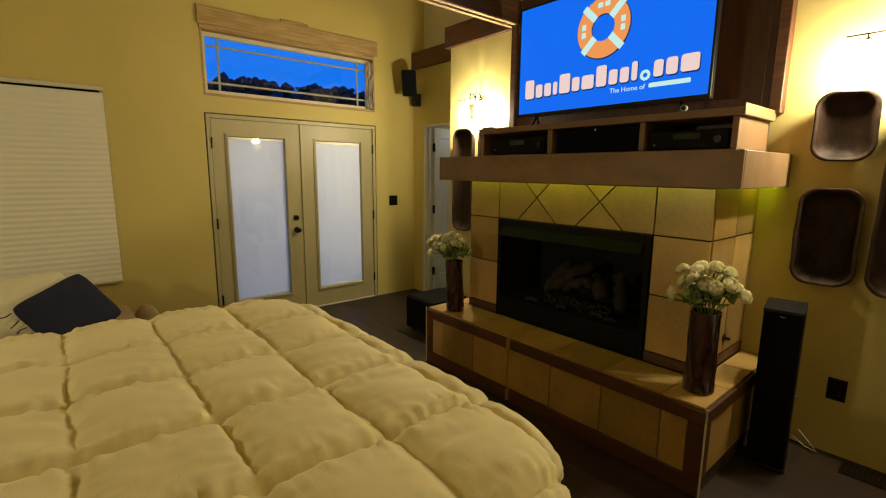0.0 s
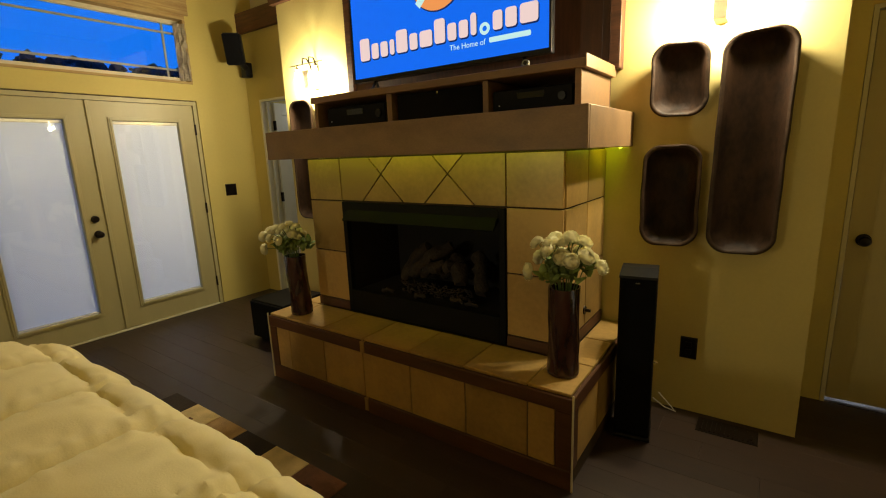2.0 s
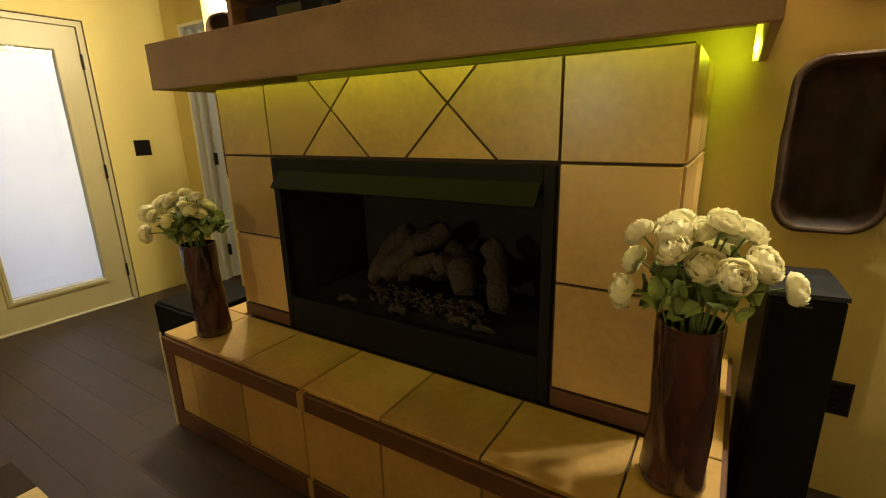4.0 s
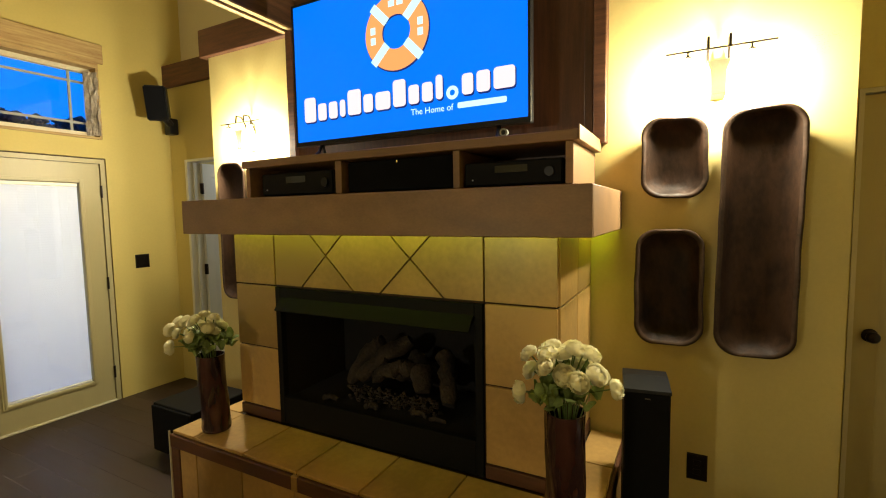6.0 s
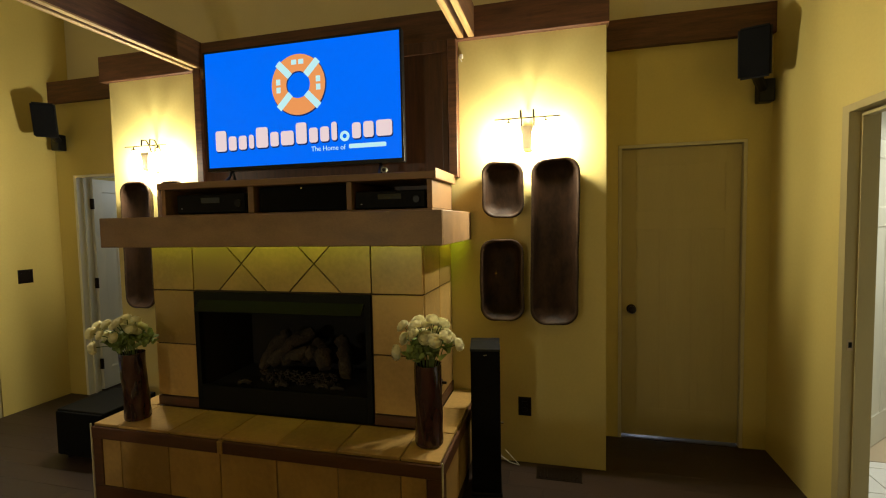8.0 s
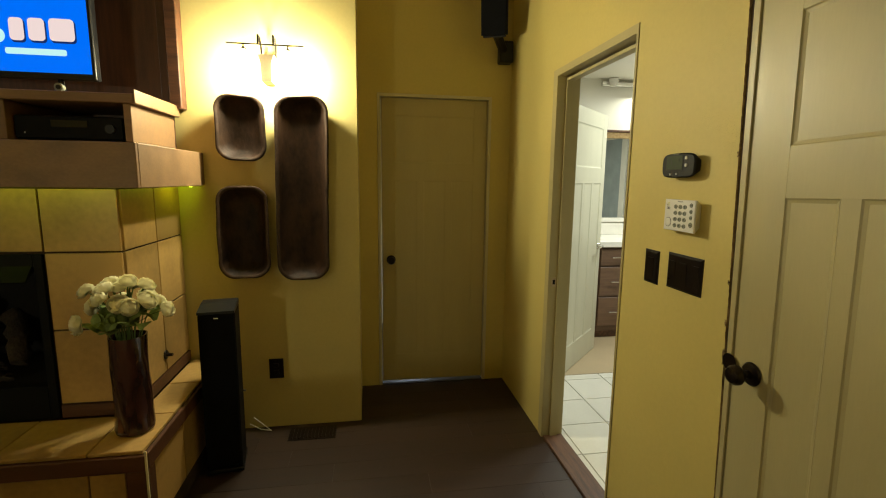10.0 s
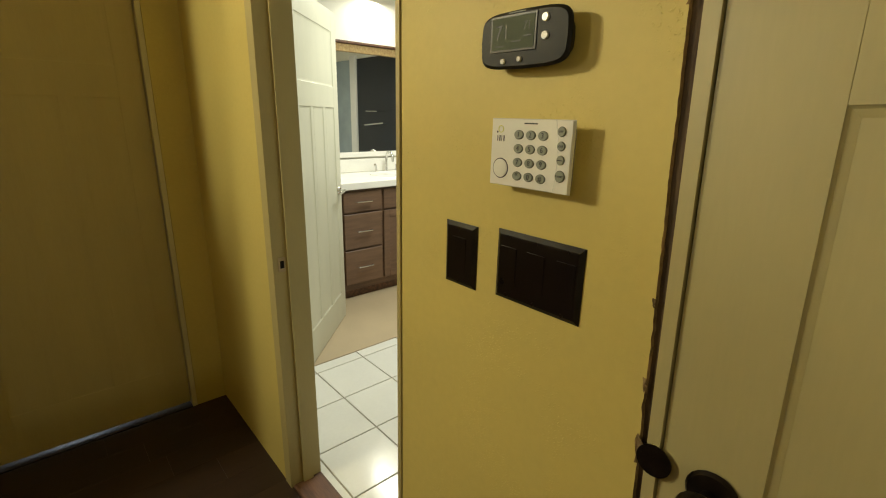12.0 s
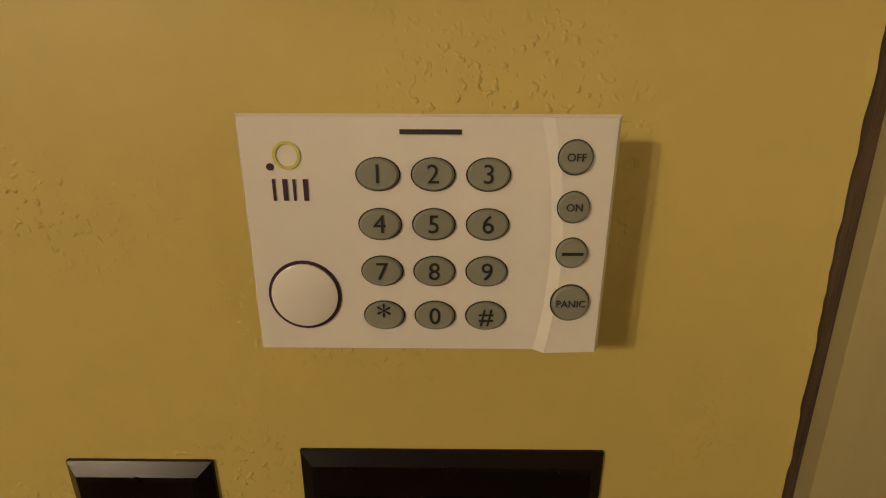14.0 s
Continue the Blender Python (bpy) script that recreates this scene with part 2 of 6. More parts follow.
VINYL = surface("cream_vinyl", (0.66, 0.60, 0.42), rough=0.45, var=0.05, scale=5, fine=60, bump=0.05)
CLEAR = glass("clear_glass")
PLASTIC_W = surface("white_plastic", (0.80, 0.78, 0.72), rough=0.16, var=0.03, scale=10, fine=200, bump=0.02)
KEYGREY = surface("grey_rubber_key", (0.24, 0.25, 0.20), rough=0.5, var=0.06, scale=30, fine=300, bump=0.02)
INK = surface("dark_print", (0.015, 0.015, 0.018), rough=0.5, var=0.1, bump=0)
PURPLE = surface("purple_print", (0.035, 0.012, 0.04), rough=0.5, var=0.1, bump=0)
LIME = surface("lime_print", (0.62, 0.60, 0.12), rough=0.5, var=0.1, bump=0)
LCD = surface("green_grey_display", (0.05, 0.062, 0.032), spec=0.12, rough=0.5, var=0.05, scale=10, bump=0)
SHIM = surface("weathered_shim_wood", (0.095, 0.06, 0.033), rough=0.85, var=0.4, scale=9, fine=90, bump=0.4, stretch=(8, 8, 0.8), dark=(0.035, 0.022, 0.012))
RAW = surface("torn_drywall_edge", (0.27, 0.18, 0.085), rough=0.95, var=0.5, scale=18, fine=120, bump=0.8, depth=0.005, dark=(0.10, 0.065, 0.03))
VANW = surface("brown_oak_cabinet", (0.155, 0.088, 0.05), rough=0.45, var=0.25, scale=6, fine=50, bump=0.15, stretch=(8, 0.8, 8), chance=0.2)
COUNTER = surface("white_cultured_marble", (0.86, 0.83, 0.74), rough=0.2, var=0.04, scale=6, fine=60, bump=0.0)
MIRROR = surface("mirror_silver", (0.92, 0.93, 0.92), rough=0.08, metal=1.0, var=0.0, bump=0)
MIRROR.node_tree.nodes["Principled BSDF"].inputs["Roughness"].default_value = 0.01
for _l in list(MIRROR.node_tree.nodes["Principled BSDF"].inputs["Roughness"].links):
    MIRROR.node_tree.links.remove(_l)
DARKGL = surface("night_window_glass", (0.006, 0.009, 0.015), rough=0.12, var=0.2, bump=0)
RUG_D = surface("dark_brown_hide", (0.022, 0.012, 0.008), rough=0.9, var=0.4, scale=14, fine=250, bump=0.7, depth=0.004)
RUG_M = surface("reddish_brown_hide", (0.14, 0.058, 0.03), rough=0.9, var=0.35, scale=14, fine=250, bump=0.7, depth=0.004)
RUG_L = surface("cream_hide", (0.58, 0.44, 0.22), rough=0.9, var=0.2, scale=14, fine=250, bump=0.7, depth=0.004)
RUG_T = surface("tan_hide", (0.36, 0.22, 0.09), rough=0.9, var=0.25, scale=14, fine=250, bump=0.7, depth=0.004)
FOLIAGE = surface("night_foliage", (0.022, 0.032, 0.036), rough=0.9, var=0.4, scale=2, fine=20, bump=0)
GROUND = surface("night_ground", (0.02, 0.022, 0.015), rough=0.95, var=0.4, scale=0.5, fine=5, bump=0.2)
PLASTICF = surface("grey_plastic_film", (0.34, 0.29, 0.22), rough=0.3, var=0.3, scale=14, fine=50, bump=0.5, depth=0.01)
SIDING = surface("outside_siding", (0.3, 0.28, 0.22), rough=0.8, var=0.1, bump=0)


# ---- building helpers ----
BASE = {}


def box(bm, x0, x1, y0, y1, z0, z1, bevel=0.0, seg=1):
    made = bmesh.ops.create_cube(bm, size=1, matrix=Matrix.LocRotScale(((x0 + x1) / 2, (y0 + y1) / 2, (z0 + z1) / 2), None, (abs(x1 - x0), abs(y1 - y0), abs(z1 - z0))))
    if bevel:
        es = list({e for v in made["verts"] for e in v.link_edges})
        bmesh.ops.bevel(bm, geom=es, offset=bevel, segments=seg, affect="EDGES", profile=0.5)
    return bm


def boxed(*a, **k):
    return box(bmesh.new(), *a, **k)


def rod(bm, a, b, r, r2=None, n=12):
    a, b = Vector(a), Vector(b)
    d = b - a
    m = Matrix.Translation((a + b) / 2) @ d.to_track_quat("Z", "Y").to_matrix().to_4x4()
    bmesh.ops.create_cone(bm, cap_ends=True, segments=n, radius1=r, radius2=r if r2 is None else r2, depth=d.length, matrix=m)
    return bm


def tube(bm, pts, r, n=8):
    """A round bar along a line of points."""
    rings = []
    pts = [Vector(p) for p in pts]
    for i, p in enumerate(pts):
        d = (pts[min(i + 1, len(pts) - 1)] - pts[max(i - 1, 0)]).normalized()
        q = d.to_track_quat("Z", "Y")
        rr = r[i] if isinstance(r, (list, tuple)) else r
        rings.append([bm.verts.new(p + q @ Vector((math.cos(2 * math.pi * k / n) * rr, math.sin(2 * math.pi * k / n) * rr, 0))) for k in range(n)])
    for a, b in zip(rings, rings[1:]):
        for k in range(n):
            bm.faces.new((a[k], a[(k + 1) % n], b[(k + 1) % n], b[k]))
    bm.faces.new(rings[0][::-1])
    bm.faces.new(rings[-1])
    return bm


def loft(bm, rings, closed_ends=True):
    vs = [[bm.verts.new(p) for p in r] for r in rings]
    n = len(vs[0])
    for a, b in zip(vs, vs[1:]):
        for k in range(n):
            bm.faces.new((a[k], a[(k + 1) % n], b[(k + 1) % n], b[k]))
    if closed_ends:
        bm.faces.new(vs[0][::-1])
        bm.faces.new(vs[-1])
    return bm


def prism(bm, pts, h):
    """A flat polygon of 3D points, pushed along h."""
    lo = [bm.verts.new(p) for p in pts]
    hi = [bm.verts.new(Vector(p) + Vector(h)) for p in pts]
    n = len(pts)
    bm.faces.new(lo)
    bm.faces.new(hi[::-1])
    for k in range(n):
        bm.faces.new((lo[k], hi[k], hi[(k + 1) % n], lo[(k + 1) % n]))
    bmesh.ops.recalc_face_normals(bm, faces=bm.faces[:])
    return bm


def to_mesh(name, bm, material, smooth=False):
    bmesh.ops.recalc_face_normals(bm, faces=bm.faces[:])
    me = bpy.data.meshes.new(name)
    bm.to_mesh(me)
    bm.free()
    if material:
        me.materials.append(material)
    if smooth:
        for p in me.polygons:
            p.use_smooth = True
        me.set_sharp_from_angle(angle=radians(38))
    return me


def structure(name, bm, material, label="", category="wall"):
    return tagged(new(name, to_mesh(name, bm, material)), label, category, kind="structure")


def thing(name, base, label, category, group="", kind=""):
    ob = new(name)
    ob.location = base
    ob.empty_display_size = 0.1
    BASE[ob.name] = Vector(base)
    return tagged(ob, label, category, group, kind)


def part(name, bm, material, parent, label="", smooth=False):
    """One mesh under a thing or a part; its shape is given in world metres."""
    base = BASE.get(parent.name, Vector())
    bm.transform(Matrix.Translation(-base))
    ob = new(name, to_mesh(name, bm, material, smooth))
    ob.parent = parent
    BASE[ob.name] = base
    if parent.name not in BASE:
        BASE[parent.name] = base
    return tagged(ob, label) if label else ob


def solo(name, bm, material, base, label, category, group="", smooth=False, kind=""):
    bm.transform(Matrix.Translation(-Vector(base)))
    ob = new(name, to_mesh(name, bm, material, smooth))
    ob.location = base
    BASE[ob.name] = Vector(base)
    return tagged(ob, label, category, group, kind)


def piece(name, me, parent, at):
    ob = new(name, me)
    ob.parent = parent
    ob.location = Vector(at) - BASE.get(parent.name, Vector())
    return ob


def holed(bm, axis, lo, hi, a0, a1, z0, z1, holes):
    """A wall slab across axis ('x' or 'y') from lo to hi, from a0 to a1 along, with openings (a0, a1, z0, z1)."""
    xs = sorted({a0, a1, *[h[0] for h in holes], *[h[1] for h in holes]})
    zs = sorted({z0, z1, *[h[2] for h in holes], *[h[3] for h in holes]})
    for p, q in zip(xs, xs[1:]):
        run = []
        for r, s in zip(zs, zs[1:]):
            cx, cz = (p + q) / 2, (r + s) / 2
            if any(h[0] < cx < h[1] and h[2] < cz < h[3] for h in holes):
                continue
            if run and abs(run[-1][1] - r) < 1e-6:
                run[-1][1] = s
            else:
                run.append([r, s])
        for r, s in run:
            if axis == "x":
                box(bm, lo, hi, p, q, r, s)
            else:
                box(bm, p, q, lo, hi, r, s)
    return bm


def lettering(body, size, m, thick=0.0003):
    """Words as a mesh in the plane of m."""
    cu = bpy.data.curves.new("lettering", "FONT")
    cu.body, cu.size, cu.extrude, cu.align_x, cu.align_y = body, size, thick, "CENTER", "CENTER"
    cu.resolution_u = 3
    ob = new("lettering", cu)
    bpy.context.view_layer.update()
    me = bpy.data.meshes.new_from_object(ob.evaluated_get(bpy.context.evaluated_depsgraph_get()))
    bpy.data.objects.remove(ob)
    bm = bmesh.new()
    bm.from_mesh(me)
    bm.transform(m)
    return bm


def facing_minus_x(x, y, z):
    return Matrix(((0, 0, -1, x), (-1, 0, 0, y), (0, 1, 0, z), (0, 0, 0, 1)))


def facing_plus_y(x, y, z):
    return Matrix(((-1, 0, 0, x), (0, 0, 1, y), (0, 1, 0, z), (0, 0, 0, 1)))


# ---- the shell of the rooms ----
FY = 4.70          # french door wall
BY = -1.135        # wall with the keypad
CX = 3.246         # face of the chimney wall
DX = 3.735         # wall with the closed door
LX = 3.60          # wall with the open door
TOP = 4.3
structure("wall_north", holed(bmesh.new(), "y", FY, FY + 0.16, -3.2, 5.2, 0, TOP, [(1.24, 3.05, 0, 2.02), (1.25, 3.04, 2.17, 2.78), (-1.0, 0.49, 0.55, 2.14)]), WALL, "yellow painted wall with french doors")
structure("wall_south", holed(bmesh.new(), "y", BY - 0.12, BY, -3.2, 5.2, 0, TOP, [(2.17, 2.962, 0, 2.07), (0.78, 1.668, 0, 2.06)]), WALL, "yellow painted wall with bathroom doorway")
structure("wall_west", boxed(-3.36, -3.2, BY - 0.12, FY + 0.16, 0, TOP), WALL, "yellow painted bedroom wall")
structure("wall_closed_door", holed(bmesh.new(), "x", DX, DX + 0.12, BY, -0.087, 0, 2.89, [(-1.0, -0.21, 0, 2.06)]), WALL, "yellow painted wall round the closed door")
structure("wall_open_door", holed(bmesh.new(), "x", LX, LX + 0.12, 3.61, FY, 0, 2.89, [(3.74, 4.50, 0, 2.05)]), WALL, "yellow painted wall round the open door")
cw = bmesh.new()
holed(cw, "x", CX, CX + 0.62, -0.087, 3.61, 0, 2.89, [])
structure("wall_chimney", cw, WALL_LIT, "yellow painted chimney wall, paled in colour for the sconce light")
structure("wall_upper", boxed(DX + 0.02, DX + 0.14, BY, FY, 2.89, TOP), CEIL, "cream painted wall above the ledger boards")
structure("wall_far_east", boxed(5.2, 5.32, BY, FY + 0.16, 0, 2.9), BATH, "plain wall closing the rooms behind")
structure("wall_between", boxed(3.86, 5.2, 2.2, 2.32, 0, 2.9), BATH, "plain wall between the rooms behind")
cl = bmesh.new()
box(cl, -3.36, 5.32, BY - 0.12, FY + 0.16, TOP, TOP + 0.1)
structure("ceiling", cl, CEIL, "cream painted high ceiling", "ceiling")
cl = bmesh.new()
box(cl, 3.86, 5.2, BY, FY, 2.5, 2.58)
structure("ceiling_back_rooms", cl, BATH, "plain ceiling of the rooms behind", "ceiling")
floor = structure("floor", boxed(-3.2, 5.2, BY - 0.05, FY + 0.02, -0.12, -0.012), SUBF, "dark brown laminate plank floor", "floor")

# ledger boards and ceiling beams
def board(name, a, label, mat=LEDGE, cat="trim"):
    return structure(name, boxed(*a, bevel=0.003), mat, label, cat)


board("trim_ledger_chimney", (3.205, 3.30, -0.10, 3.66, 2.695, 2.888), "red-brown stained ledger board over the chimney wall")
board("trim_ledger_south", (3.69, 3.76, BY + 0.002, -0.09, 2.70, 2.892), "red-brown stained ledger board over the closed door")
board("trim_ledger_north", (3.56, 3.76, 3.615, FY - 0.002, 2.70, 2.892), "red-brown stained ledger board over the open door")
for by in (0.745, 2.755):
    beam = thing("ceiling_beam", (0.3, by, 2.70), "dark stained double-plank ceiling beam, its lit underside coloured pale", "beam", "ceiling beams")
    for k in (-1, 1):
        bb = boxed(-3.2, 3.22, by + k * 0.034 - 0.019, by + k * 0.034 + 0.019, 2.712, 2.892, bevel=0.002)
        part("plank", bb, BEAMW, beam)
        # thin pale strip: light falling on the plank's underside, put in as colour
        part("underside_strip", boxed(-3.2, 3.21, by + k * 0.034 - 0.018, by + k * 0.034 + 0.018, 2.702, 2.7115), PINE, beam, "underside of the plank, lamp light put into its pale colour")


# ---- fireplace ----
def inset(poly, d):
    """A convex polygon in 2D (counter-clockwise) drawn in by d."""
    out = []
    n = len(poly)
    area = sum(poly[i][0] * poly[(i + 1) % n][1] - poly[(i + 1) % n][0] * poly[i][1] for i in range(n))
    if area < 0:
        poly = poly[::-1]
    lines = []
    for i in range(n):
        p, q = Vector(poly[i]), Vector(poly[(i + 1) % n])
        e = (q - p).normalized()
        lines.append((p + Vector((-e.y, e.x)) * d, e))
    for i in range(n):
        (p, e), (q, f) = lines[i - 1], lines[i]
        den = e.x * f.y - e.y * f.x
        s = ((q - p).x * f.y - (q - p).y * f.x) / den
        out.append(p + e * s)
    return out


def tile_mesh(w, d, h, bevel=0.0025):
    """A tile of that size, its base in the middle of its underside."""
    bm = boxed(-w / 2, w / 2, -d / 2, d / 2, 0, h)
    top = [e for e in bm.edges if all(v.co.z > h / 2 for v in e.verts)]
    bmesh.ops.bevel(bm, geom=top, offset=bevel, segments=1, affect="EDGES")
    return to_mesh("tile", bm, TILE)


fire = thing("fireplace", (2.93, 1.75, 0.45), "honey-tiled gas fireplace with black metal firebox", "fireplace")
SX, SY0, SY1, SZ0, SZ1 = 2.628, 0.885, 2.617, 0.45, 1.44
F0, F1, FZ = 1.178, 2.325, 1.168
core = bmesh.new()
box(core, SX, CX, SY0, F0, SZ0, SZ1)
box(core, SX, CX, F1, SY1, SZ0, SZ1)
box(core, SX, CX, F0, F1, FZ, SZ1)
part("surround_core", core, GROUT, fire)
G = 0.004
ROWS_Z = [(0.512, 0.842), (0.842, 1.174), (1.174, 1.438)]
for y0, y1 in ((SY0 - 0.008, 1.172), (2.323, SY1 + 0.008)):
    for z0, z1 in ROWS_Z:
        part("tile", boxed(SX - 0.011, SX + 0.002, y0 + G, y1 - G, z0 + G, z1 - G, bevel=0.002), TILE, fire)
    part("base_trim", boxed(SX - 0.014, SX + 0.002, y0 - 0.004, y1 - 0.001, 0.452, 0.508, bevel=0.002), TRIM, fire, "red-brown base strip")
for x0, x1 in ((2.632, 2.94), (2.94, CX - 0.002)):
    for z0, z1 in ROWS_Z:
        part("tile", boxed(x0 + G, x1 - G, SY0 - 0.011, SY0 + 0.002, z0 + G, z1 - G, bevel=0.002), TILE, fire)
        part("tile", boxed(x0 + G, x1 - G, SY1 - 0.002, SY1 + 0.011, z0 + G, z1 - G, bevel=0.002), TILE, fire)
part("base_trim", boxed(2.632, CX - 0.002, SY0 - 0.014, SY0 + 0.002, 0.452, 0.508, bevel=0.002), TRIM, fire, "red-brown base strip")
Z0, Z1, ZC, C1, C2 = 1.176, 1.438, 1.338, 1.982, 1.512
UP, DN = Z1 - ZC, ZC - Z0
polys = [
    [(2.323, Z0), (2.323, Z1), (C1 + UP, Z1), (C1, ZC), (C1 + DN, Z0)],
    [(C1 + UP, Z1), (C1 - UP, Z1), (C1, ZC)],
    [(C1 + DN, Z0), (C1, ZC), (C1 - DN, Z0)],
    [(C1, ZC), (C1 - UP, Z1), (C2 + UP, Z1), (C2, ZC), (C2 + DN, Z0), (C1 - DN, Z0)],
    [(C2 + UP, Z1), (C2 - UP, Z1), (C2, ZC)],
    [(C2 + DN, Z0), (C2, ZC), (C2 - DN, Z0)],
    [(1.172, Z0), (C2 - DN, Z0), (C2, ZC), (C2 - UP, Z1), (1.172, Z1)],
]
for pl in polys:
    part("tile", prism(bmesh.new(), [(SX + 0.002, p.x, p.y) for p in inset(pl, G)], (-0.012, 0, 0)), TILE, fire)
# firebox
ff = bmesh.new()
box(ff, SX - 0.016, SX + 0.02, F0, F0 + 0.034, 0.452, FZ, bevel=0.002)
box(ff, SX - 0.016, SX + 0.02, F1 - 0.034, F1, 0.452, FZ, bevel=0.002)
box(ff, SX - 0.016, SX + 0.02, F0 + 0.034, F1 - 0.034, 1.115, FZ, bevel=0.002)
box(ff, SX - 0.016, SX + 0.02, F0 + 0.034, F1 - 0.034, 0.452, 0.60, bevel=0.002)
part("firebox_frame", ff, BLACKM, fire, "black sheet metal firebox frame")
hood = prism(bmesh.new(), [(SX - 0.012, F0 + 0.04, 1.125), (SX - 0.062, F0 + 0.04, 1.062), (SX - 0.058, F0 + 0.04, 1.056), (SX + 0.006, F0 + 0.04, 1.108)], (0, F1 - F0 - 0.08, 0))
part("hood", hood, BLACKM, fire, "sloping black metal hood")
for cav in ((3.10, 3.14, F0, F1, 0.46, FZ), (SX + 0.02, 3.10, F0, F0 + 0.03, 0.46, FZ), (SX + 0.02, 3.10, F1 - 0.03, F1, 0.46, FZ),
            (SX + 0.02, 3.10, F0 + 0.03, F1 - 0.03, FZ - 0.03, FZ), (SX + 0.02, 3.10, F0 + 0.03, F1 - 0.03, 0.46, 0.585)):
    part("lining_panel", boxed(*cav), SOOT, fire, "sooty black firebox lining")


def log_shape(a, b, r, seed, bend=0.02):
    a, b = Vector(a), Vector(b)
    rr = random.Random(seed)
    pts, rad = [], []
    for i in range(9):
        t = i / 8
        pts.append(a.lerp(b, t) + Vector((rr.uniform(-1, 1), rr.uniform(-1, 1), rr.uniform(-1, 1))) * bend * 0.5 + Vector((0, 0, math.sin(t * 3.14) * bend)))
        rad.append(r * (0.78 if i in (0, 8) else 1) * rr.uniform(0.85, 1.15))
    bm = tube(bmesh.new(), pts, rad, 12)
    for v in bm.verts:
        v.co += Vector(noise.noise_vector(v.co * 22)) * 0.009
    return bm


for i, (a, b, r) in enumerate((((2.80, 2.00, 0.66), (2.90, 1.86, 0.87), 0.042), ((2.78, 1.92, 0.69), (2.92, 1.70, 0.89), 0.045),
                               ((2.76, 1.54, 0.70), (2.93, 1.68, 0.80), 0.05), ((2.78, 1.42, 0.65), (2.90, 1.50, 0.85), 0.04),
                               ((2.92, 1.95, 0.70), (2.92, 1.45, 0.72), 0.05), ((2.76, 1.83, 0.72), (2.82, 1.63, 0.78), 0.035))):
    part("log", log_shape(a, b, r, i), LOGM, fire, "charred ceramic log", smooth=True)
em = bmesh.new()
rr = random.Random(4)
for i in range(260):
    p = Vector((rr.uniform(2.735, 2.79), rr.uniform(1.46, 1.98), rr.uniform(0.595, 0.665)))
    bmesh.ops.create_icosphere(em, subdivisions=1, radius=rr.uniform(0.006, 0.011), matrix=Matrix.Translation(p) @ Matrix.Diagonal((1, rr.uniform(0.8, 1.6), rr.uniform(0.6, 1), 1)))
part("ember_bed", em, LOGM, fire, "bed of small ceramic embers")
for k, (ey, ex) in enumerate(((2.06, 2.70), (1.80, 2.70), (1.55, 2.72), (1.44, 2.71))):
    part("loose_ember", log_shape((ex, ey - 0.04, 0.60), (ex, ey + 0.04, 0.60), 0.014, 20 + k, 0.006), LOGM, fire, smooth=True)

# hearth bench
HX, HY0, HY1, HZ = 2.312, 0.722, 2.762, 0.438
hearth = thing("hearth", (2.75, 1.74, 0.0), "raised hearth bench of honey ceramic tiles with brown trim", "hearth")
part("bench_core", boxed(HX, CX - 0.002, HY0, HY1, 0.0, HZ), GROUT, hearth)
CUTS = [HY1 + 0.004, 2.595, 2.243, 1.909, 1.579, 1.248, 0.916, HY0 - 0.004]
for a, b in zip(CUTS, CUTS[1:]):
    part("tile", boxed(HX - 0.004, 2.60, b + G * 0.7, a - G * 0.7, HZ - 0.002, 0.451, bevel=0.002), TILE, hearth)
for y0, y1 in ((HY0 - 0.004, 0.868), (2.634, HY1 + 0.004)):
    for x0, x1 in ((2.604, 2.92), (2.92, CX - 0.003)):
        part("tile", boxed(x0 + G * 0.7, x1 - G * 0.7, y0 + G * 0.7, y1 - G * 0.7, HZ - 0.002, 0.451, bevel=0.002), TILE, hearth)
FCUTS = [2.706, 2.575, 2.247, 1.918, 1.579, 1.240, 0.914, 0.786]
for a, b in zip(FCUTS, FCUTS[1:]):
    part("tile", boxed(HX - 0.010, HX + 0.002, b + G * 0.7, a - G * 0.7, 0.096, 0.366, bevel=0.002), TILE, hearth)
for x0, x1 in ((2.372, 2.66), (2.66, 2.95), (2.95, CX - 0.003)):
    part("tile", boxed(x0 + G * 0.7, x1 - G * 0.7, HY0 - 0.010, HY0 + 0.002, 0.096, 0.366, bevel=0.002), TILE, hearth)
for y0, y1, lab in ((HY0 - 0.012, 1.896, ""), (1.930, HY1 + 0.010, "")):
    part("top_trim", boxed(HX - 0.017, HX + 0.002, y0, y1, 0.368, HZ - 0.004, bevel=0.003), TRIM, hearth)
part("trim_joint", boxed(HX - 0.018, HX + 0.002, 1.897, 1.929, 0.366, HZ - 0.004, bevel=0.002), TILE, hearth, "pale bare joint in the trim")
part("joint_foot", boxed(HX - 0.016, HX + 0.002, 1.90, 1.926, 0.01, 0.09, bevel=0.002), TILE, hearth, "pale bare joint in the trim")
part("base_trim", boxed(HX - 0.014, HX + 0.002, HY0 - 0.010, 1.898, 0.0, 0.092, bevel=0.003), TRIM, hearth)
part("base_trim", boxed(HX - 0.014, HX + 0.002, 1.928, HY1 + 0.008, 0.0, 0.092, bevel=0.003), TRIM, hearth)
part("corner_trim", boxed(HX - 0.014, HX + 0.002, HY0 - 0.010, 0.784, 0.094, 0.366, bevel=0.003), TRIM, hearth)
part("corner_trim", boxed(HX - 0.014, HX + 0.002, 2.708, HY1 + 0.008, 0.094, 0.366, bevel=0.003), TRIM, hearth)
part("top_trim", boxed(HX + 0.004, CX - 0.003, HY0 - 0.016, HY0 + 0.002, 0.368, HZ - 0.004, bevel=0.003), TRIM, hearth)
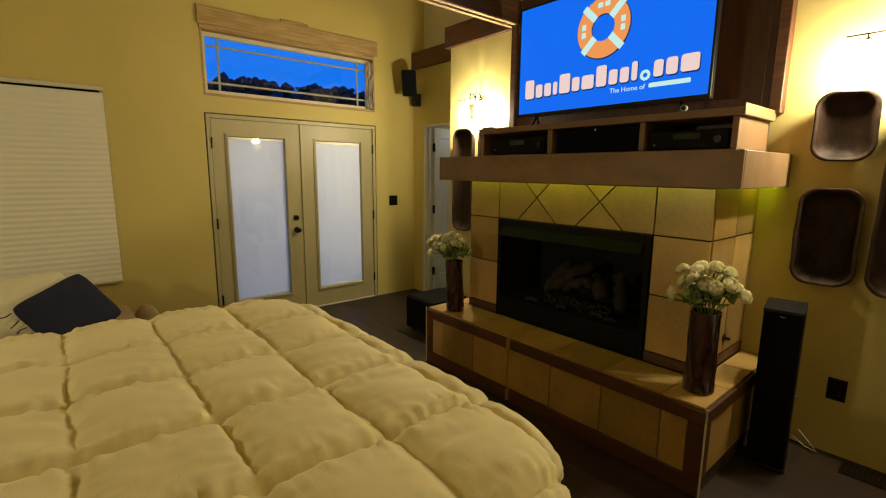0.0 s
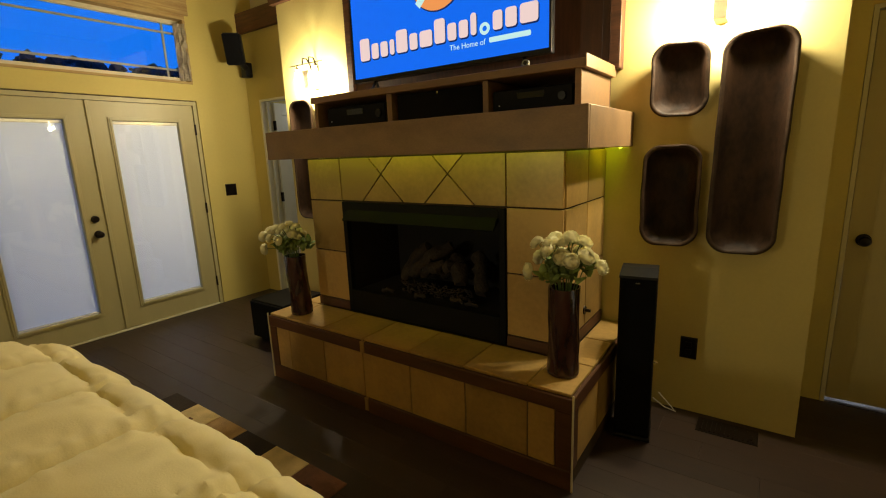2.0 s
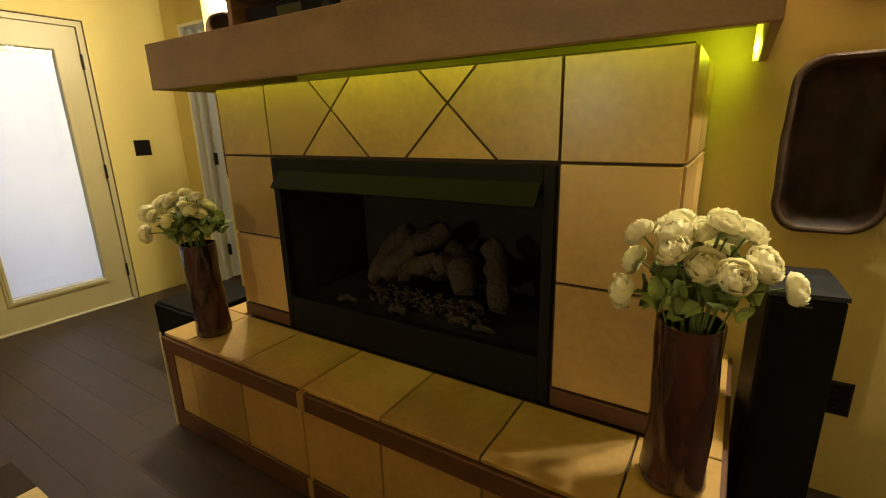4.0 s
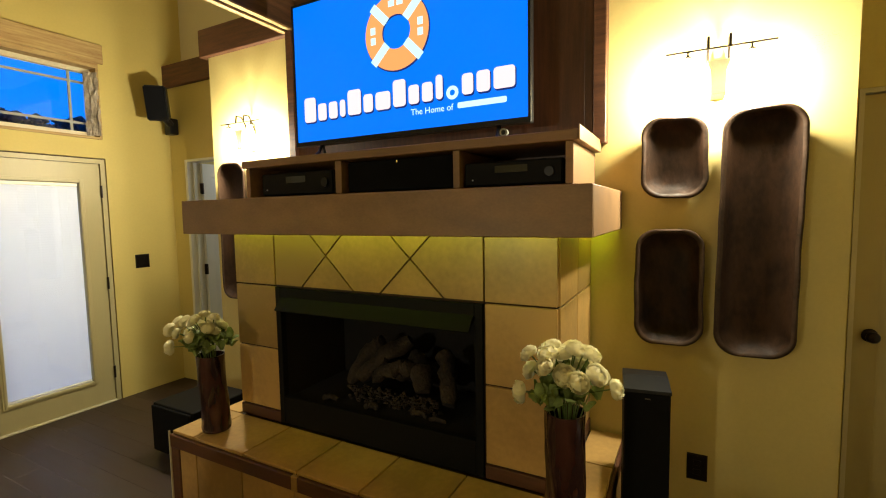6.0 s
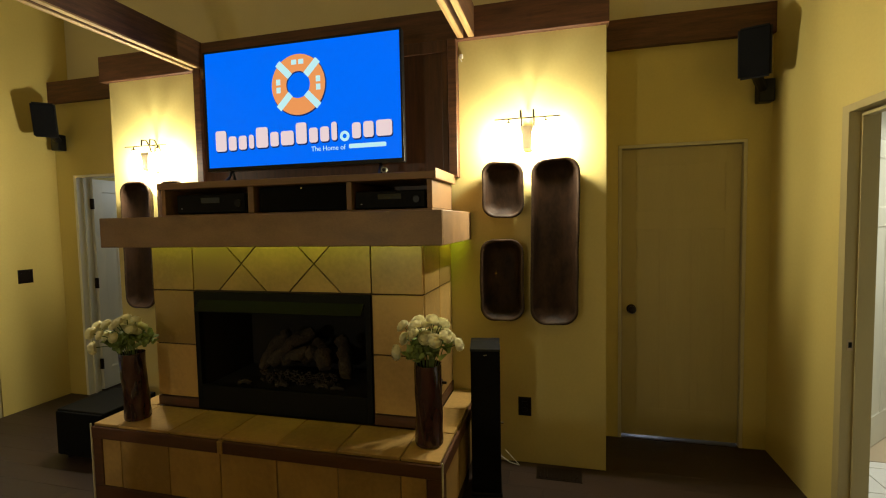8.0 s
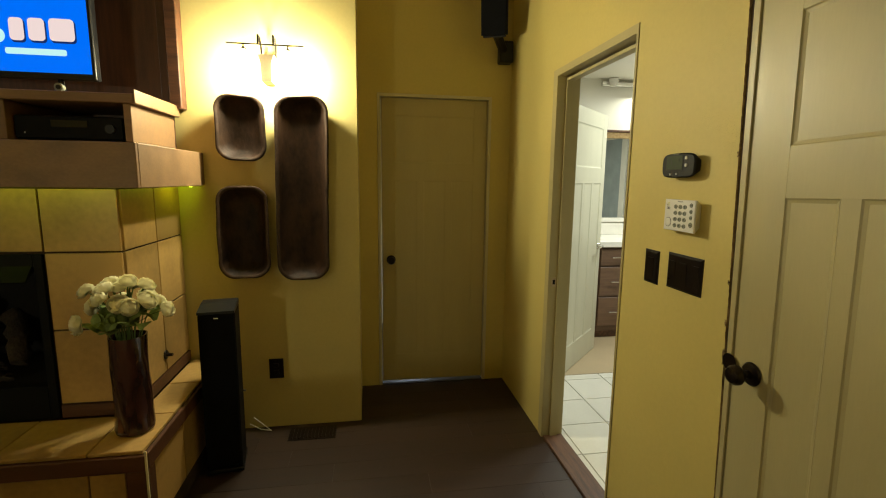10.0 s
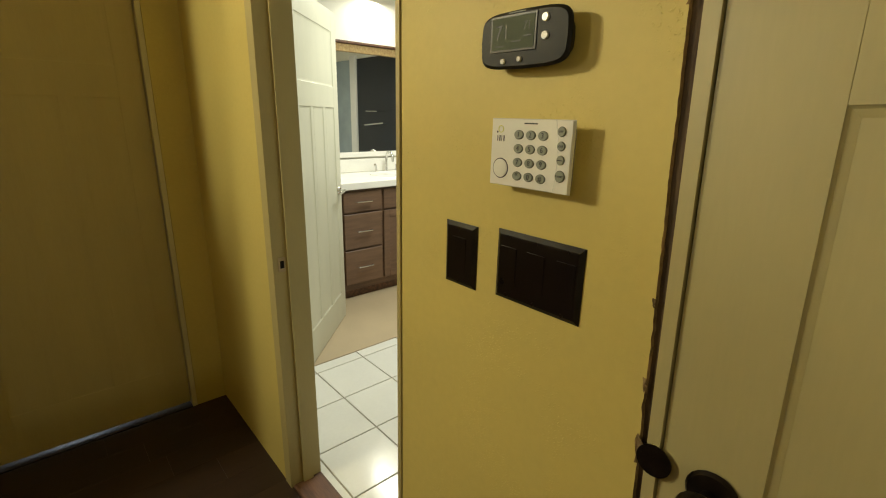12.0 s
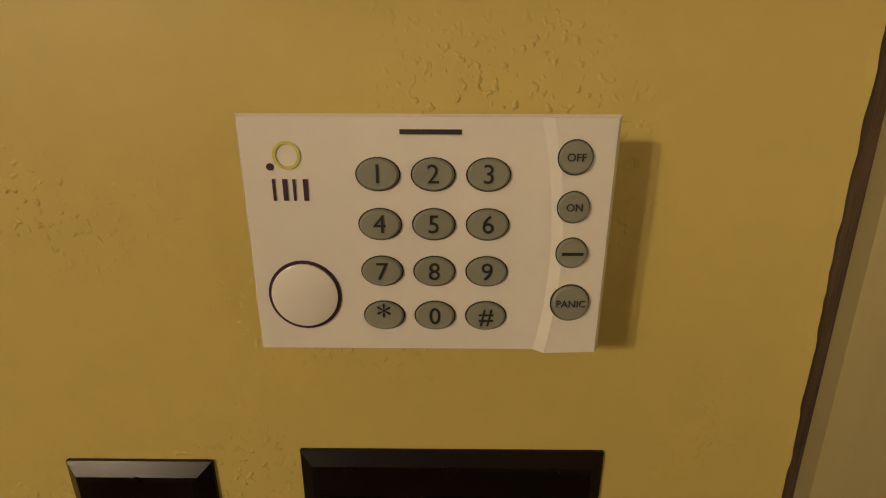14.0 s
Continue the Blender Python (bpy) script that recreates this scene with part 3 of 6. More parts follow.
part("corner_trim", boxed(HX + 0.003, 2.370, HY0 - 0.014, HY0 + 0.002, 0.094, 0.366, bevel=0.003), TRIM, hearth)
part("corner_bead", boxed(HX - 0.019, HX - 0.012, HY0 - 0.019, HY0 - 0.012, 0.0, 0.452), VINYL, hearth, "pale corner bead")
part("corner_bead", boxed(HX - 0.019, HX - 0.012, HY1 + 0.009, HY1 + 0.016, 0.0, 0.452), VINYL, hearth, "pale corner bead")

# mantel shelf and media box on it
mantel = thing("mantel_shelf", (2.87, 1.79, 1.44), "thick brown boxed mantel shelf above the fireplace", "mantel")
part("front_board", boxed(2.490, 2.512, 0.738, 2.862, 1.442, 1.618, bevel=0.003), MANTEL, mantel)
part("side_board", boxed(2.513, CX - 0.002, 0.738, 0.760, 1.442, 1.618, bevel=0.003), MANTEL, mantel)
part("side_board", boxed(2.513, CX - 0.002, 2.840, 2.862, 1.442, 1.618, bevel=0.003), MANTEL, mantel)
part("top_board", boxed(2.513, CX - 0.002, 0.761, 2.839, 1.594, 1.616), MANTEL, mantel)
part("soffit_board", boxed(2.513, CX - 0.002, 0.761, 2.839, 1.545, 1.56), MANTEL, mantel)
strip = part("diode_tape", boxed(2.5122, 2.5135, 0.79, 2.81, 1.499, 1.511), PLASTIC_W, mantel, "white tape of a diode light strip")
for i in range(34):
    yy = 0.80 + i * 0.058
    part("diode", boxed(2.5136, 2.5156, yy, yy + 0.006, 1.502, 1.508), STRIP, strip, "green-yellow diode")
end = part("diode_tape", boxed(3.118, 3.119, 0.7615, 0.775, 1.434, 1.54), PLASTIC_W, mantel, "hanging end of the diode strip")
for i in range(4):
    part("diode", boxed(3.114, 3.1178, 0.765, 0.771, 1.440 + i * 0.012, 1.447 + i * 0.012), STRIP, end, "green-yellow diode")

mb = thing("media_box", (2.95, 1.75, 1.618), "brown wooden media box with three open compartments", "media box")
M0, M1, MX = 0.852, 2.648, 2.735
part("bottom_board", boxed(MX, 3.20, M0, M1, 1.619, 1.634, bevel=0.002), MANTELD, mb)
part("top_board", boxed(MX - 0.012, 3.20, M0 - 0.02, M1 + 0.02, 1.795, 1.835, bevel=0.003), MANTELD, mb)
for y0, y1 in ((M0, M0 + 0.03), (1.328, 1.360), (1.970, 2.010), (M1 - 0.03, M1)):
    part("upright", boxed(MX + 0.002, 3.19, y0, y1, 1.635, 1.794, bevel=0.002), MANTELD, mb)
part("back_board", boxed(3.191, 3.20, M0, M1, 1.619, 1.83), PANELW, mb)
part("end_cap", boxed(MX - 0.013, 3.20, M0 - 0.026, M0 - 0.0205, 1.795, 1.852, bevel=0.002), MANTEL, mb, "lighter end strip")


def av_device(y0, y1, h, label, cat, kind):
    d = thing(cat.replace(" ", "_"), (2.96, (y0 + y1) / 2, 1.635), label, cat)
    part("case", boxed(2.775, 3.15, y0, y1, 1.641, 1.635 + h, bevel=0.004), BLACKP, d)
    part("front_panel", boxed(2.767, 2.7745, y0 + 0.004, y1 - 0.004, 1.645, 1.631 + h, bevel=0.002), BLACKC if kind == "speaker" else BLACKW, d)
    for k in (y0 + 0.03, y1 - 0.03):
        part("foot", rod(bmesh.new(), (2.86, k, 1.6345), (2.86, k, 1.6415), 0.014), BLACKP, d)
    if kind == "speaker":
        part("badge", rod(bmesh.new(), (2.7675, (y0 + y1) / 2, 1.624 + h), (2.765, (y0 + y1) / 2, 1.624 + h), 0.006, n=12), CHROME, d, "small chrome badge")
        return
    part("display_window", boxed(2.765, 2.7668, (y0 + y1) / 2 - 0.07, (y0 + y1) / 2 + 0.07, 1.635 + h * 0.55, 1.635 + h * 0.82), DARKGL, d, "dark display window")
    part("dial", rod(bmesh.new(), (2.7668, y0 + 0.05, 1.635 + h * 0.5), (2.755, y0 + 0.05, 1.635 + h * 0.5), h * 0.18, n=20), BLACKP, d)
    part("indicator", rod(bmesh.new(), (2.7665, y1 - 0.04, 1.635 + h * 0.3), (2.764, y1 - 0.04, 1.635 + h * 0.3), 0.003, n=8), PLASTIC_W, d)


av_device(0.90, 1.32, 0.105, "black disc player inside the media box", "disc player", "player")
av_device(1.372, 1.955, 0.150, "black centre loudspeaker inside the media box", "loudspeaker", "speaker")
av_device(2.05, 2.56, 0.125, "black receiver inside the media box", "receiver", "receiver")
ey = thing("infrared_receiver", (2.80, 1.150, 1.836), "small round grey infrared receiver on the media box", "receiver")
part("stand", rod(bmesh.new(), (2.80, 1.150, 1.8355), (2.80, 1.150, 1.846), 0.014, 0.008, 16), BLACKP, ey)
part("housing", rod(bmesh.new(), (2.812, 1.150, 1.860), (2.790, 1.150, 1.860), 0.016, 0.017, 20), KEYGREY, ey, "grey ring", smooth=True)
part("lens", rod(bmesh.new(), (2.7898, 1.150, 1.860), (2.786, 1.150, 1.860), 0.010, 0.008, 16), BLACKP, ey, "dark lens", smooth=True)

# wood panelling behind the television
pan = thing("wood_panelling", (3.17, 1.76, 1.836), "dark walnut panelled board behind the television", "panelling")
part("back_panel", boxed(3.195, CX - 0.001, 0.86, 2.70, 1.838, 2.694), PANELW, pan)
part("stile", boxed(3.17, CX - 0.001, 0.803, 0.858, 1.838, 2.694, bevel=0.003), LEDGE, pan)
part("stile", boxed(3.17, CX - 0.001, 2.702, 2.757, 1.838, 2.694, bevel=0.003), LEDGE, pan)
part("rail", boxed(3.178, 3.194, 0.862, 2.698, 2.62, 2.692, bevel=0.002), PANELW, pan)
part("inner_stile", boxed(3.183, 3.194, 0.862, 0.90, 1.84, 2.618, bevel=0.002), PANELW, pan)

# television
tv = thing("television", (2.98, 1.775, 1.836), "large flat television showing a bright blue screen", "television")
T0, T1, TZ0, TZ1 = 1.083, 2.470, 1.922, 2.705
TX = 2.953
part("housing", boxed(TX + 0.004, TX + 0.05, T0, T1, TZ0, TZ1, bevel=0.006, seg=2), BLACKP, tv)
bz = bmesh.new()
box(bz, TX - 0.004, TX + 0.004, T0, T1, TZ1 - 0.012, TZ1)
box(bz, TX - 0.004, TX + 0.004, T0, T1, TZ0, TZ0 + 0.024)
box(bz, TX - 0.004, TX + 0.004, T0, T0 + 0.011, TZ0 + 0.024, TZ1 - 0.012)
box(bz, TX - 0.004, TX + 0.004, T1 - 0.011, T1, TZ0 + 0.024, TZ1 - 0.012)
part("bezel", bz, BLACKP, tv)
scr = part("screen", boxed(TX, TX + 0.0035, T0 + 0.011, T1 - 0.011, TZ0 + 0.024, TZ1 - 0.012), SCREEN, tv, "glowing blue screen")


def ring_part(cy, cz, ro, ri, depth, mat, name, parent, n=48):
    bm = bmesh.new()
    rings = []
    for r, x in ((ri, TX - depth), (ro, TX - depth), (ro, TX - 0.0002), (ri, TX - 0.0002)):
        rings.append([bm.verts.new((x, cy + math.cos(2 * math.pi * k / n) * r, cz + math.sin(2 * math.pi * k / n) * r)) for k in range(n)])
    for a, b in zip(rings, rings[1:] + rings[:1]):
        for k in range(n):
            bm.faces.new((a[k], a[(k + 1) % n], b[(k + 1) % n], b[k]))
    return part(name, bm, mat, parent)


ring_part(1.768, 2.432, 0.192, 0.080, 0.0006, S_NAVY, "ring_shadow", scr)
ring_part(1.772, 2.437, 0.188, 0.083, 0.0012, S_ORANGE, "ring", scr)
for k in range(4):
    a = radians(45 + 90 * k)
    st = boxed(-0.0018, -0.0004, -0.022, 0.022, 0.078, 0.20)
    st.transform(Matrix.Translation((TX, 1.772, 2.437)) @ Matrix.Rotation(a, 4, "X"))
    part("ring_strap", st, S_CYAN, scr)
for a0 in (0, 90, 180):
    for k in (-0.5, 0.5):
        mk = boxed(-0.0018, -0.0004, k * 0.05 - 0.018, k * 0.05 + 0.018, 0.125, 0.155)
        mk.transform(Matrix.Translation((TX, 1.772, 2.437)) @ Matrix.Rotation(radians(a0 - 90), 4, "X"))
        part("ring_mark", mk, S_CYAN, scr)


# the word mark as plain shapes, and the line under it
def rounded_bar(y0, y1, z0, z1, r, out=0.0014):
    pts = []
    for cy, cz, a0 in ((y1 - r, z1 - r, 0), (y0 + r, z1 - r, 90), (y0 + r, z0 + r, 180), (y1 - r, z0 + r, 270)):
        for k in range(4):
            a = radians(a0 + 30 * k)
            pts.append((TX - out + 0.0005, cy + math.cos(a) * r, cz + math.sin(a) * r))
    return prism(bmesh.new(), pts, (-0.0005, 0, 0))


yy = 2.405
SIGN = ((0.078, 0.135), (0.06, 0.092), (0.06, 0.09), (0.042, 0.09), (0.082, 0.13), (0.06, 0.092), (0.085, 0.09), (0.072, 0.132), (0.06, 0.092), (0.06, 0.092), (0.042, 0.115),
        (0, 0), (0.058, 0.096), (0.065, 0.096), (0.093, 0.096))
for w, hh in SIGN:
    if not w:
        ring_part(yy - 0.040, 2.098, 0.032, 0.014, 0.0012, S_CYAN, "word_dot", scr, 24)
        yy -= 0.085
        continue
    w *= 1.27
    zb = 2.052 + (2.40 - yy) * 0.028
    part("word_shadow", rounded_bar(yy - w + 0.004, yy - 0.010, zb - 0.009, zb + hh - 0.006, 0.016, 0.0009), S_NAVY, scr)
    part("word_bar", rounded_bar(yy - w + 0.010, yy - 0.006, zb, zb + hh, 0.016, 0.0016), S_PINK, scr)
    yy -= w + 0.001
tag = lettering("The Home of", 0.043, facing_minus_x(TX - 0.0012, 1.578, 2.030))
part("tag_line", tag, S_CYAN, scr)
part("line_bar", rounded_bar(1.192, 1.437, 2.021, 2.048, 0.008), S_CYAN, scr)
for fy in (1.24, 2.30):
    ft = bmesh.new()
    tube(ft, [(TX + 0.025, fy, 1.93), (TX - 0.02, fy - 0.01, 1.875), (TX - 0.09, fy - 0.03, 1.842)], 0.009)
    tube(ft, [(TX + 0.025, fy, 1.93), (TX + 0.05, fy + 0.005, 1.875), (TX + 0.10, fy + 0.02, 1.842)], 0.009)
    part("foot", ft, BLACKP, tv, smooth=True)


# ---- wall things on the chimney wall ----
def dish(rings):
    """Rings joined one to the next, closed by a floor at the last ring alone."""
    bm = loft(bmesh.new(), rings, closed_ends=False)
    bm.verts.ensure_lookup_table()
    bm.faces.new(bm.verts[-len(rings[-1]):])
    return bm


def dough_bowl(y0, y1, z0, z1, deep, seed, label, lean=0.0):
    """A carved wooden trough hung on the wall, hollow side out."""
    cy, cz, a, b = (y0 + y1) / 2, (z0 + z1) / 2, (y1 - y0) / 2, (z1 - z0) / 2

    def outline(shrink, x, bend):
        """A rounded rectangle drawn in by shrink; bend is the share of its half width that the corners take."""
        hw, hh = a - shrink, b - shrink
        r = hw * bend
        pts = []
        for sy, sz, a0 in ((1, 1, 0), (-1, 1, 90), (-1, -1, 180), (1, -1, 270)):
            for k in range(9):
                t = radians(a0 + 90 * k / 8)
                pts.append((sy * (hw - r) + math.cos(t) * r, sz * (hh - r) + math.sin(t) * r))
            end, nxt = pts[-1], {0: (-(hw - r), hh), 90: (-hw, -(hh - r)), 180: (hw - r, -hh), 270: (hw, hh - r)}[a0]
            pts += [(end[0] + (nxt[0] - end[0]) * k / 7, end[1] + (nxt[1] - end[1]) * k / 7) for k in range(1, 7)]
        out = []
        for u, w in pts:
            j = noise.noise(Vector((u * 7, w * 7, seed * 3.7))) * 0.006
            dent = noise.noise(Vector((u * 15, w * 15, seed * 1.3))) * 0.0025
            out.append((x + noise.noise(Vector((u * 9, w * 9, seed))) * 0.004, cy + u * (1 + (j + dent) / a) + lean * w / b, cz + w * (1 + j / b)))
        return out
    front = CX - deep
    d = thing("dough_bowl", (CX, cy, z0), label, "wooden bowl", "carved wooden bowls on the wall")
    part("back", dish([outline(0.0, front + 0.008, 0.62), outline(0.003, front + 0.018, 0.63), outline(0.022, CX - deep * 0.4, 0.66), outline(0.050, CX - 0.001, 0.70)]), BOWL, d, smooth=True)
    part("rim", loft(bmesh.new(), [outline(0.0005, front + 0.0079, 0.62), outline(0.003, front + 0.002, 0.62), outline(0.008, front, 0.62), outline(0.014, front + 0.002, 0.63), outline(0.019, front + 0.007, 0.64)], closed_ends=False), BOWLRIM, d, "worn rim, lighter for wear and for the highlights along it", smooth=True)
    part("hollow", dish([outline(0.0185, front + 0.0069, 0.64), outline(0.030, front + 0.026, 0.68), outline(0.046, front + 0.046, 0.74), outline(0.070, front + 0.056, 0.80), outline(0.100, front + 0.058, 0.86)]), BOWL, d, "dark carved hollow", smooth=True)
    return d


dough_bowl(0.396, 0.654, 1.576, 1.922, 0.075, 1, "small square dark carved wooden bowl hung on the wall")
dough_bowl(0.400, 0.672, 0.930, 1.447, 0.075, 2, "oblong dark carved wooden bowl hung on the wall")
dough_bowl(0.072, 0.355, 0.918, 1.928, 0.085, 3, "long dark carved wooden trough hung on the wall", -0.008)
dough_bowl(3.195, 3.475, 0.935, 1.915, 0.085, 4, "long dark carved wooden trough hung on the wall")
dough_bowl(2.880, 3.135, 1.560, 1.905, 0.075, 5, "small square dark carved wooden bowl hung on the wall")
dough_bowl(2.870, 3.140, 0.930, 1.445, 0.075, 6, "oblong dark carved wooden bowl hung on the wall")


def sconce(cy):
    s = thing("wall_sconce", (CX, cy, 2.0), "dark metal wall sconce with two glowing halogen spots", "wall lamp", "sconces beside the television")
    part("back_plate", prism(bmesh.new(), [(CX - 0.0005, cy + u, z) for u, z in ((-0.040, 2.118), (0.040, 2.118), (0.038, 2.105), (0.029, 2.078), (0.026, 1.985), (-0.026, 1.985), (-0.029, 2.078), (-0.038, 2.105))], (-0.1155, 0, 0)), PLATE, s, "tan metal back plate")
    for k in (-0.038, 0.038):
        part("arm", tube(bmesh.new(), [(CX - 0.012, cy + k, 2.10), (CX - 0.03, cy + k, 2.17), (CX - 0.06, cy + k, 2.215), (CX - 0.10, cy + k, 2.215), (CX - 0.106, cy + k, 2.165)], 0.0055, 8), BRONZE, s, smooth=True)
    part("bar", rod(bmesh.new(), (CX - 0.106, cy - 0.192, 2.168), (CX - 0.106, cy + 0.192, 2.168), 0.0042, n=10), BRONZE, s, smooth=True)
    for k in (-0.11, 0.11):
        hd = part("spot_head", rod(bmesh.new(), (CX - 0.106, cy + k, 2.138), (CX - 0.106, cy + k, 2.150), 0.021, 0.008, n=16), BRONZE, s, smooth=True)
        part("spot_stem", rod(bmesh.new(), (CX - 0.106, cy + k, 2.149), (CX - 0.106, cy + k, 2.168), 0.004, n=8), BRONZE, s)
        part("bulb", rod(bmesh.new(), (CX - 0.106, cy + k, 2.115), (CX - 0.106, cy + k, 2.1385), 0.006, 0.009, n=10), BULB, hd, "glowing halogen capsule")
        # added glowing shape for the glare round the bulb; no real shade hangs here
        glare_ob = part("glare_shape", rod(bmesh.new(), (CX - 0.106, cy + k, 2.050), (CX - 0.106, cy + k, 2.113), 0.024, 0.017, n=24), GLARE, s, "added glowing shape that imitates the glare under the spot", smooth=True)
        glare_ob.visible_shadow = False
    return s


for cy in SCONCE_Y:
    sconce(cy)


def wall_plate(name, m, w, h, label, gangs=1, kind_of="rocker"):
    """A dark brown cover plate in the plane of m, its middle at m's origin, proud of the wall."""
    s = new(name)
    s.matrix_world = m
    BASE[s.name] = Vector()
    tagged(s, label, "switch" if kind_of == "rocker" else "socket")
    bm = bmesh.new()
    rings = []
    for d, z in ((0, 0.0), (0.0, 0.002), (0.007, 0.0062), (0.010, 0.0066)):
        rings.append([(-w / 2 + d, -h / 2 + d, z), (w / 2 - d, -h / 2 + d, z), (w / 2 - d, h / 2 - d, z), (-w / 2 + d, h / 2 - d, z)])
    loft(bm, rings)
    part("cover_plate", bm, BROWNP, s)
    gw = w / gangs
    for g in range(gangs):
        cx = -w / 2 + gw * (g + 0.5)
        if kind_of == "rocker":
            rk = prism(bmesh.new(), [(cx - 0.0165, -0.033, 0.0064), (cx - 0.0165, 0.033, 0.0064), (cx - 0.0165, 0.033, 0.0082), (cx - 0.0165, 0, 0.0074), (cx - 0.0165, -0.033, 0.0072)], (0.033, 0, 0))
            part("rocker", rk, BROWNP, s)
        else:
            for k in (-0.021, 0.021):
                part("receptacle", boxed(cx - 0.015, cx + 0.015, k - 0.014, k + 0.014, 0.0064, 0.009, bevel=0.003), BROWNP, s)
        for k in (-h * 0.42, h * 0.42):
            part("screw", rod(bmesh.new(), (cx, k, 0.006), (cx, k, 0.0078), 0.003, n=8), BRONZE, s)
    return s


wall_plate("wall_socket", facing_minus_x(CX, 0.406, 0.368), 0.082, 0.122, "dark brown double wall socket", kind_of="socket")
wall_plate("light_switch", Matrix(((1, 0, 0, 3.286), (0, 0, -1, FY), (0, 1, 0, 1.155), (0, 0, 0, 1))), 0.118, 0.118, "dark brown double light switch", 2)
wall_plate("light_switch", facing_plus_y(1.986, BY, 1.195), 0.080, 0.118, "dark brown single light switch beside the doorway")
wall_plate("light_switch", facing_plus_y(1.815, BY, 1.203), 0.164, 0.118, "dark brown triple light switch under the keypad", 3)


# ---- loudspeakers ----
ts = thing("tower_speaker", (2.895, 0.600, 0), "tall black floor-standing tower loudspeaker", "loudspeaker")
TURN = Matrix.Translation((2.895, 0.600, 0)) @ pose(0, 0, 0, 0, 0, 8.5)


def tower_part(name, bm, mat, label="", smooth=False):
    bm.transform(TURN)
    return part(name, bm, mat, ts, label, smooth)


tower_part("cabinet", boxed(-0.078, 0.098, -0.082, 0.082, 0.022, 0.838, bevel=0.004), BLACKW)
tower_part("top_cap", prism(bmesh.new(), [(-0.096, -0.083, 0.839), (0.098, -0.083, 0.839), (0.098, -0.083, 0.867), (0.03, -0.083, 0.866), (-0.092, -0.083, 0.850)], (0, 0.166, 0)), BLACKP, "glossy sloping top cap")
tower_part("grille", boxed(-0.096, -0.079, -0.080, 0.080, 0.045, 0.836, bevel=0.005, seg=2), BLACKC, "black cloth grille")
tower_part("plinth", boxed(-0.086, 0.104, -0.088, 0.088, 0.0, 0.021, bevel=0.004), BLACKP)
tower_part("badge", boxed(-0.098, -0.0955, -0.010, 0.010, 0.816, 0.821), CHROME, "small pale badge")
tower_part("knob", rod(bmesh.new(), (0.06, -0.082, 0.37), (0.06, -0.100, 0.37), 0.005, n=10), CHROME, "small bright terminal knob")

sw = thing("subwoofer", (2.82, 3.29, 0), "low black cube subwoofer on the floor", "subwoofer")
part("cabinet", boxed(2.625, 3.03, 3.09, 3.495, 0.03, 0.345, bevel=0.008, seg=2), BLACKW, sw)
part("grille", boxed(2.606, 2.624, 3.10, 3.485, 0.04, 0.335, bevel=0.006, seg=2), BLACKC, sw)
for fx in (2.67, 2.98):
    for fy in (3.13, 3.45):
        part("foot", rod(bmesh.new(), (fx, fy, 0), (fx, fy, 0.031), 0.02), BLACKP, sw)


def wall_speaker(at, target, arm_to, label):
    s = thing("wall_speaker", at, label, "loudspeaker", "small speakers high on the walls")
    m = look((0, 0, 0), Vector(target) - Vector(at))
    bm = boxed(-0.085, 0.085, -0.145, 0.145, -0.085, 0.085)
    for v in bm.verts:
        if v.co.z > 0:
            v.co.x *= 0.7
            v.co.y *= 0.9
    bmesh.ops.bevel(bm, geom=bm.edges[:], offset=0.012, segments=2, affect="EDGES")
    bm.transform(Matrix.Translation(at) @ m)
    part("cabinet", bm, BLACKP, s)
    gr = boxed(-0.076, 0.076, -0.135, 0.135, -0.094, -0.0855, bevel=0.006)
    gr.transform(Matrix.Translation(at) @ m)
    part("grille", gr, BLACKC, s)
    a, b = Vector(at), Vector(arm_to)
    part("bracket_arm", tube(bmesh.new(), [a - Vector((0, 0, 0.10)), (a.x * 0.6 + b.x * 0.4, a.y * 0.6 + b.y * 0.4, b.z + 0.05), b], 0.03, 10), BLACKP, s)
    part("bracket_plate", boxed(b.x - 0.055, b.x + 0.02, b.y - 0.045, b.y + 0.045, b.z - 0.07, b.z + 0.07, bevel=0.006), BLACKP, s)


wall_speaker((3.495, -0.945, 2.525), (0.2, 0.3, 1.7), (3.70, -1.07, 2.34), "small black satellite speaker on a wall bracket")
wall_speaker((3.385, 4.48, 2.51), (1.2, 2.4, 1.6), (3.565, 4.58, 2.34), "small black satellite speaker on a wall bracket")


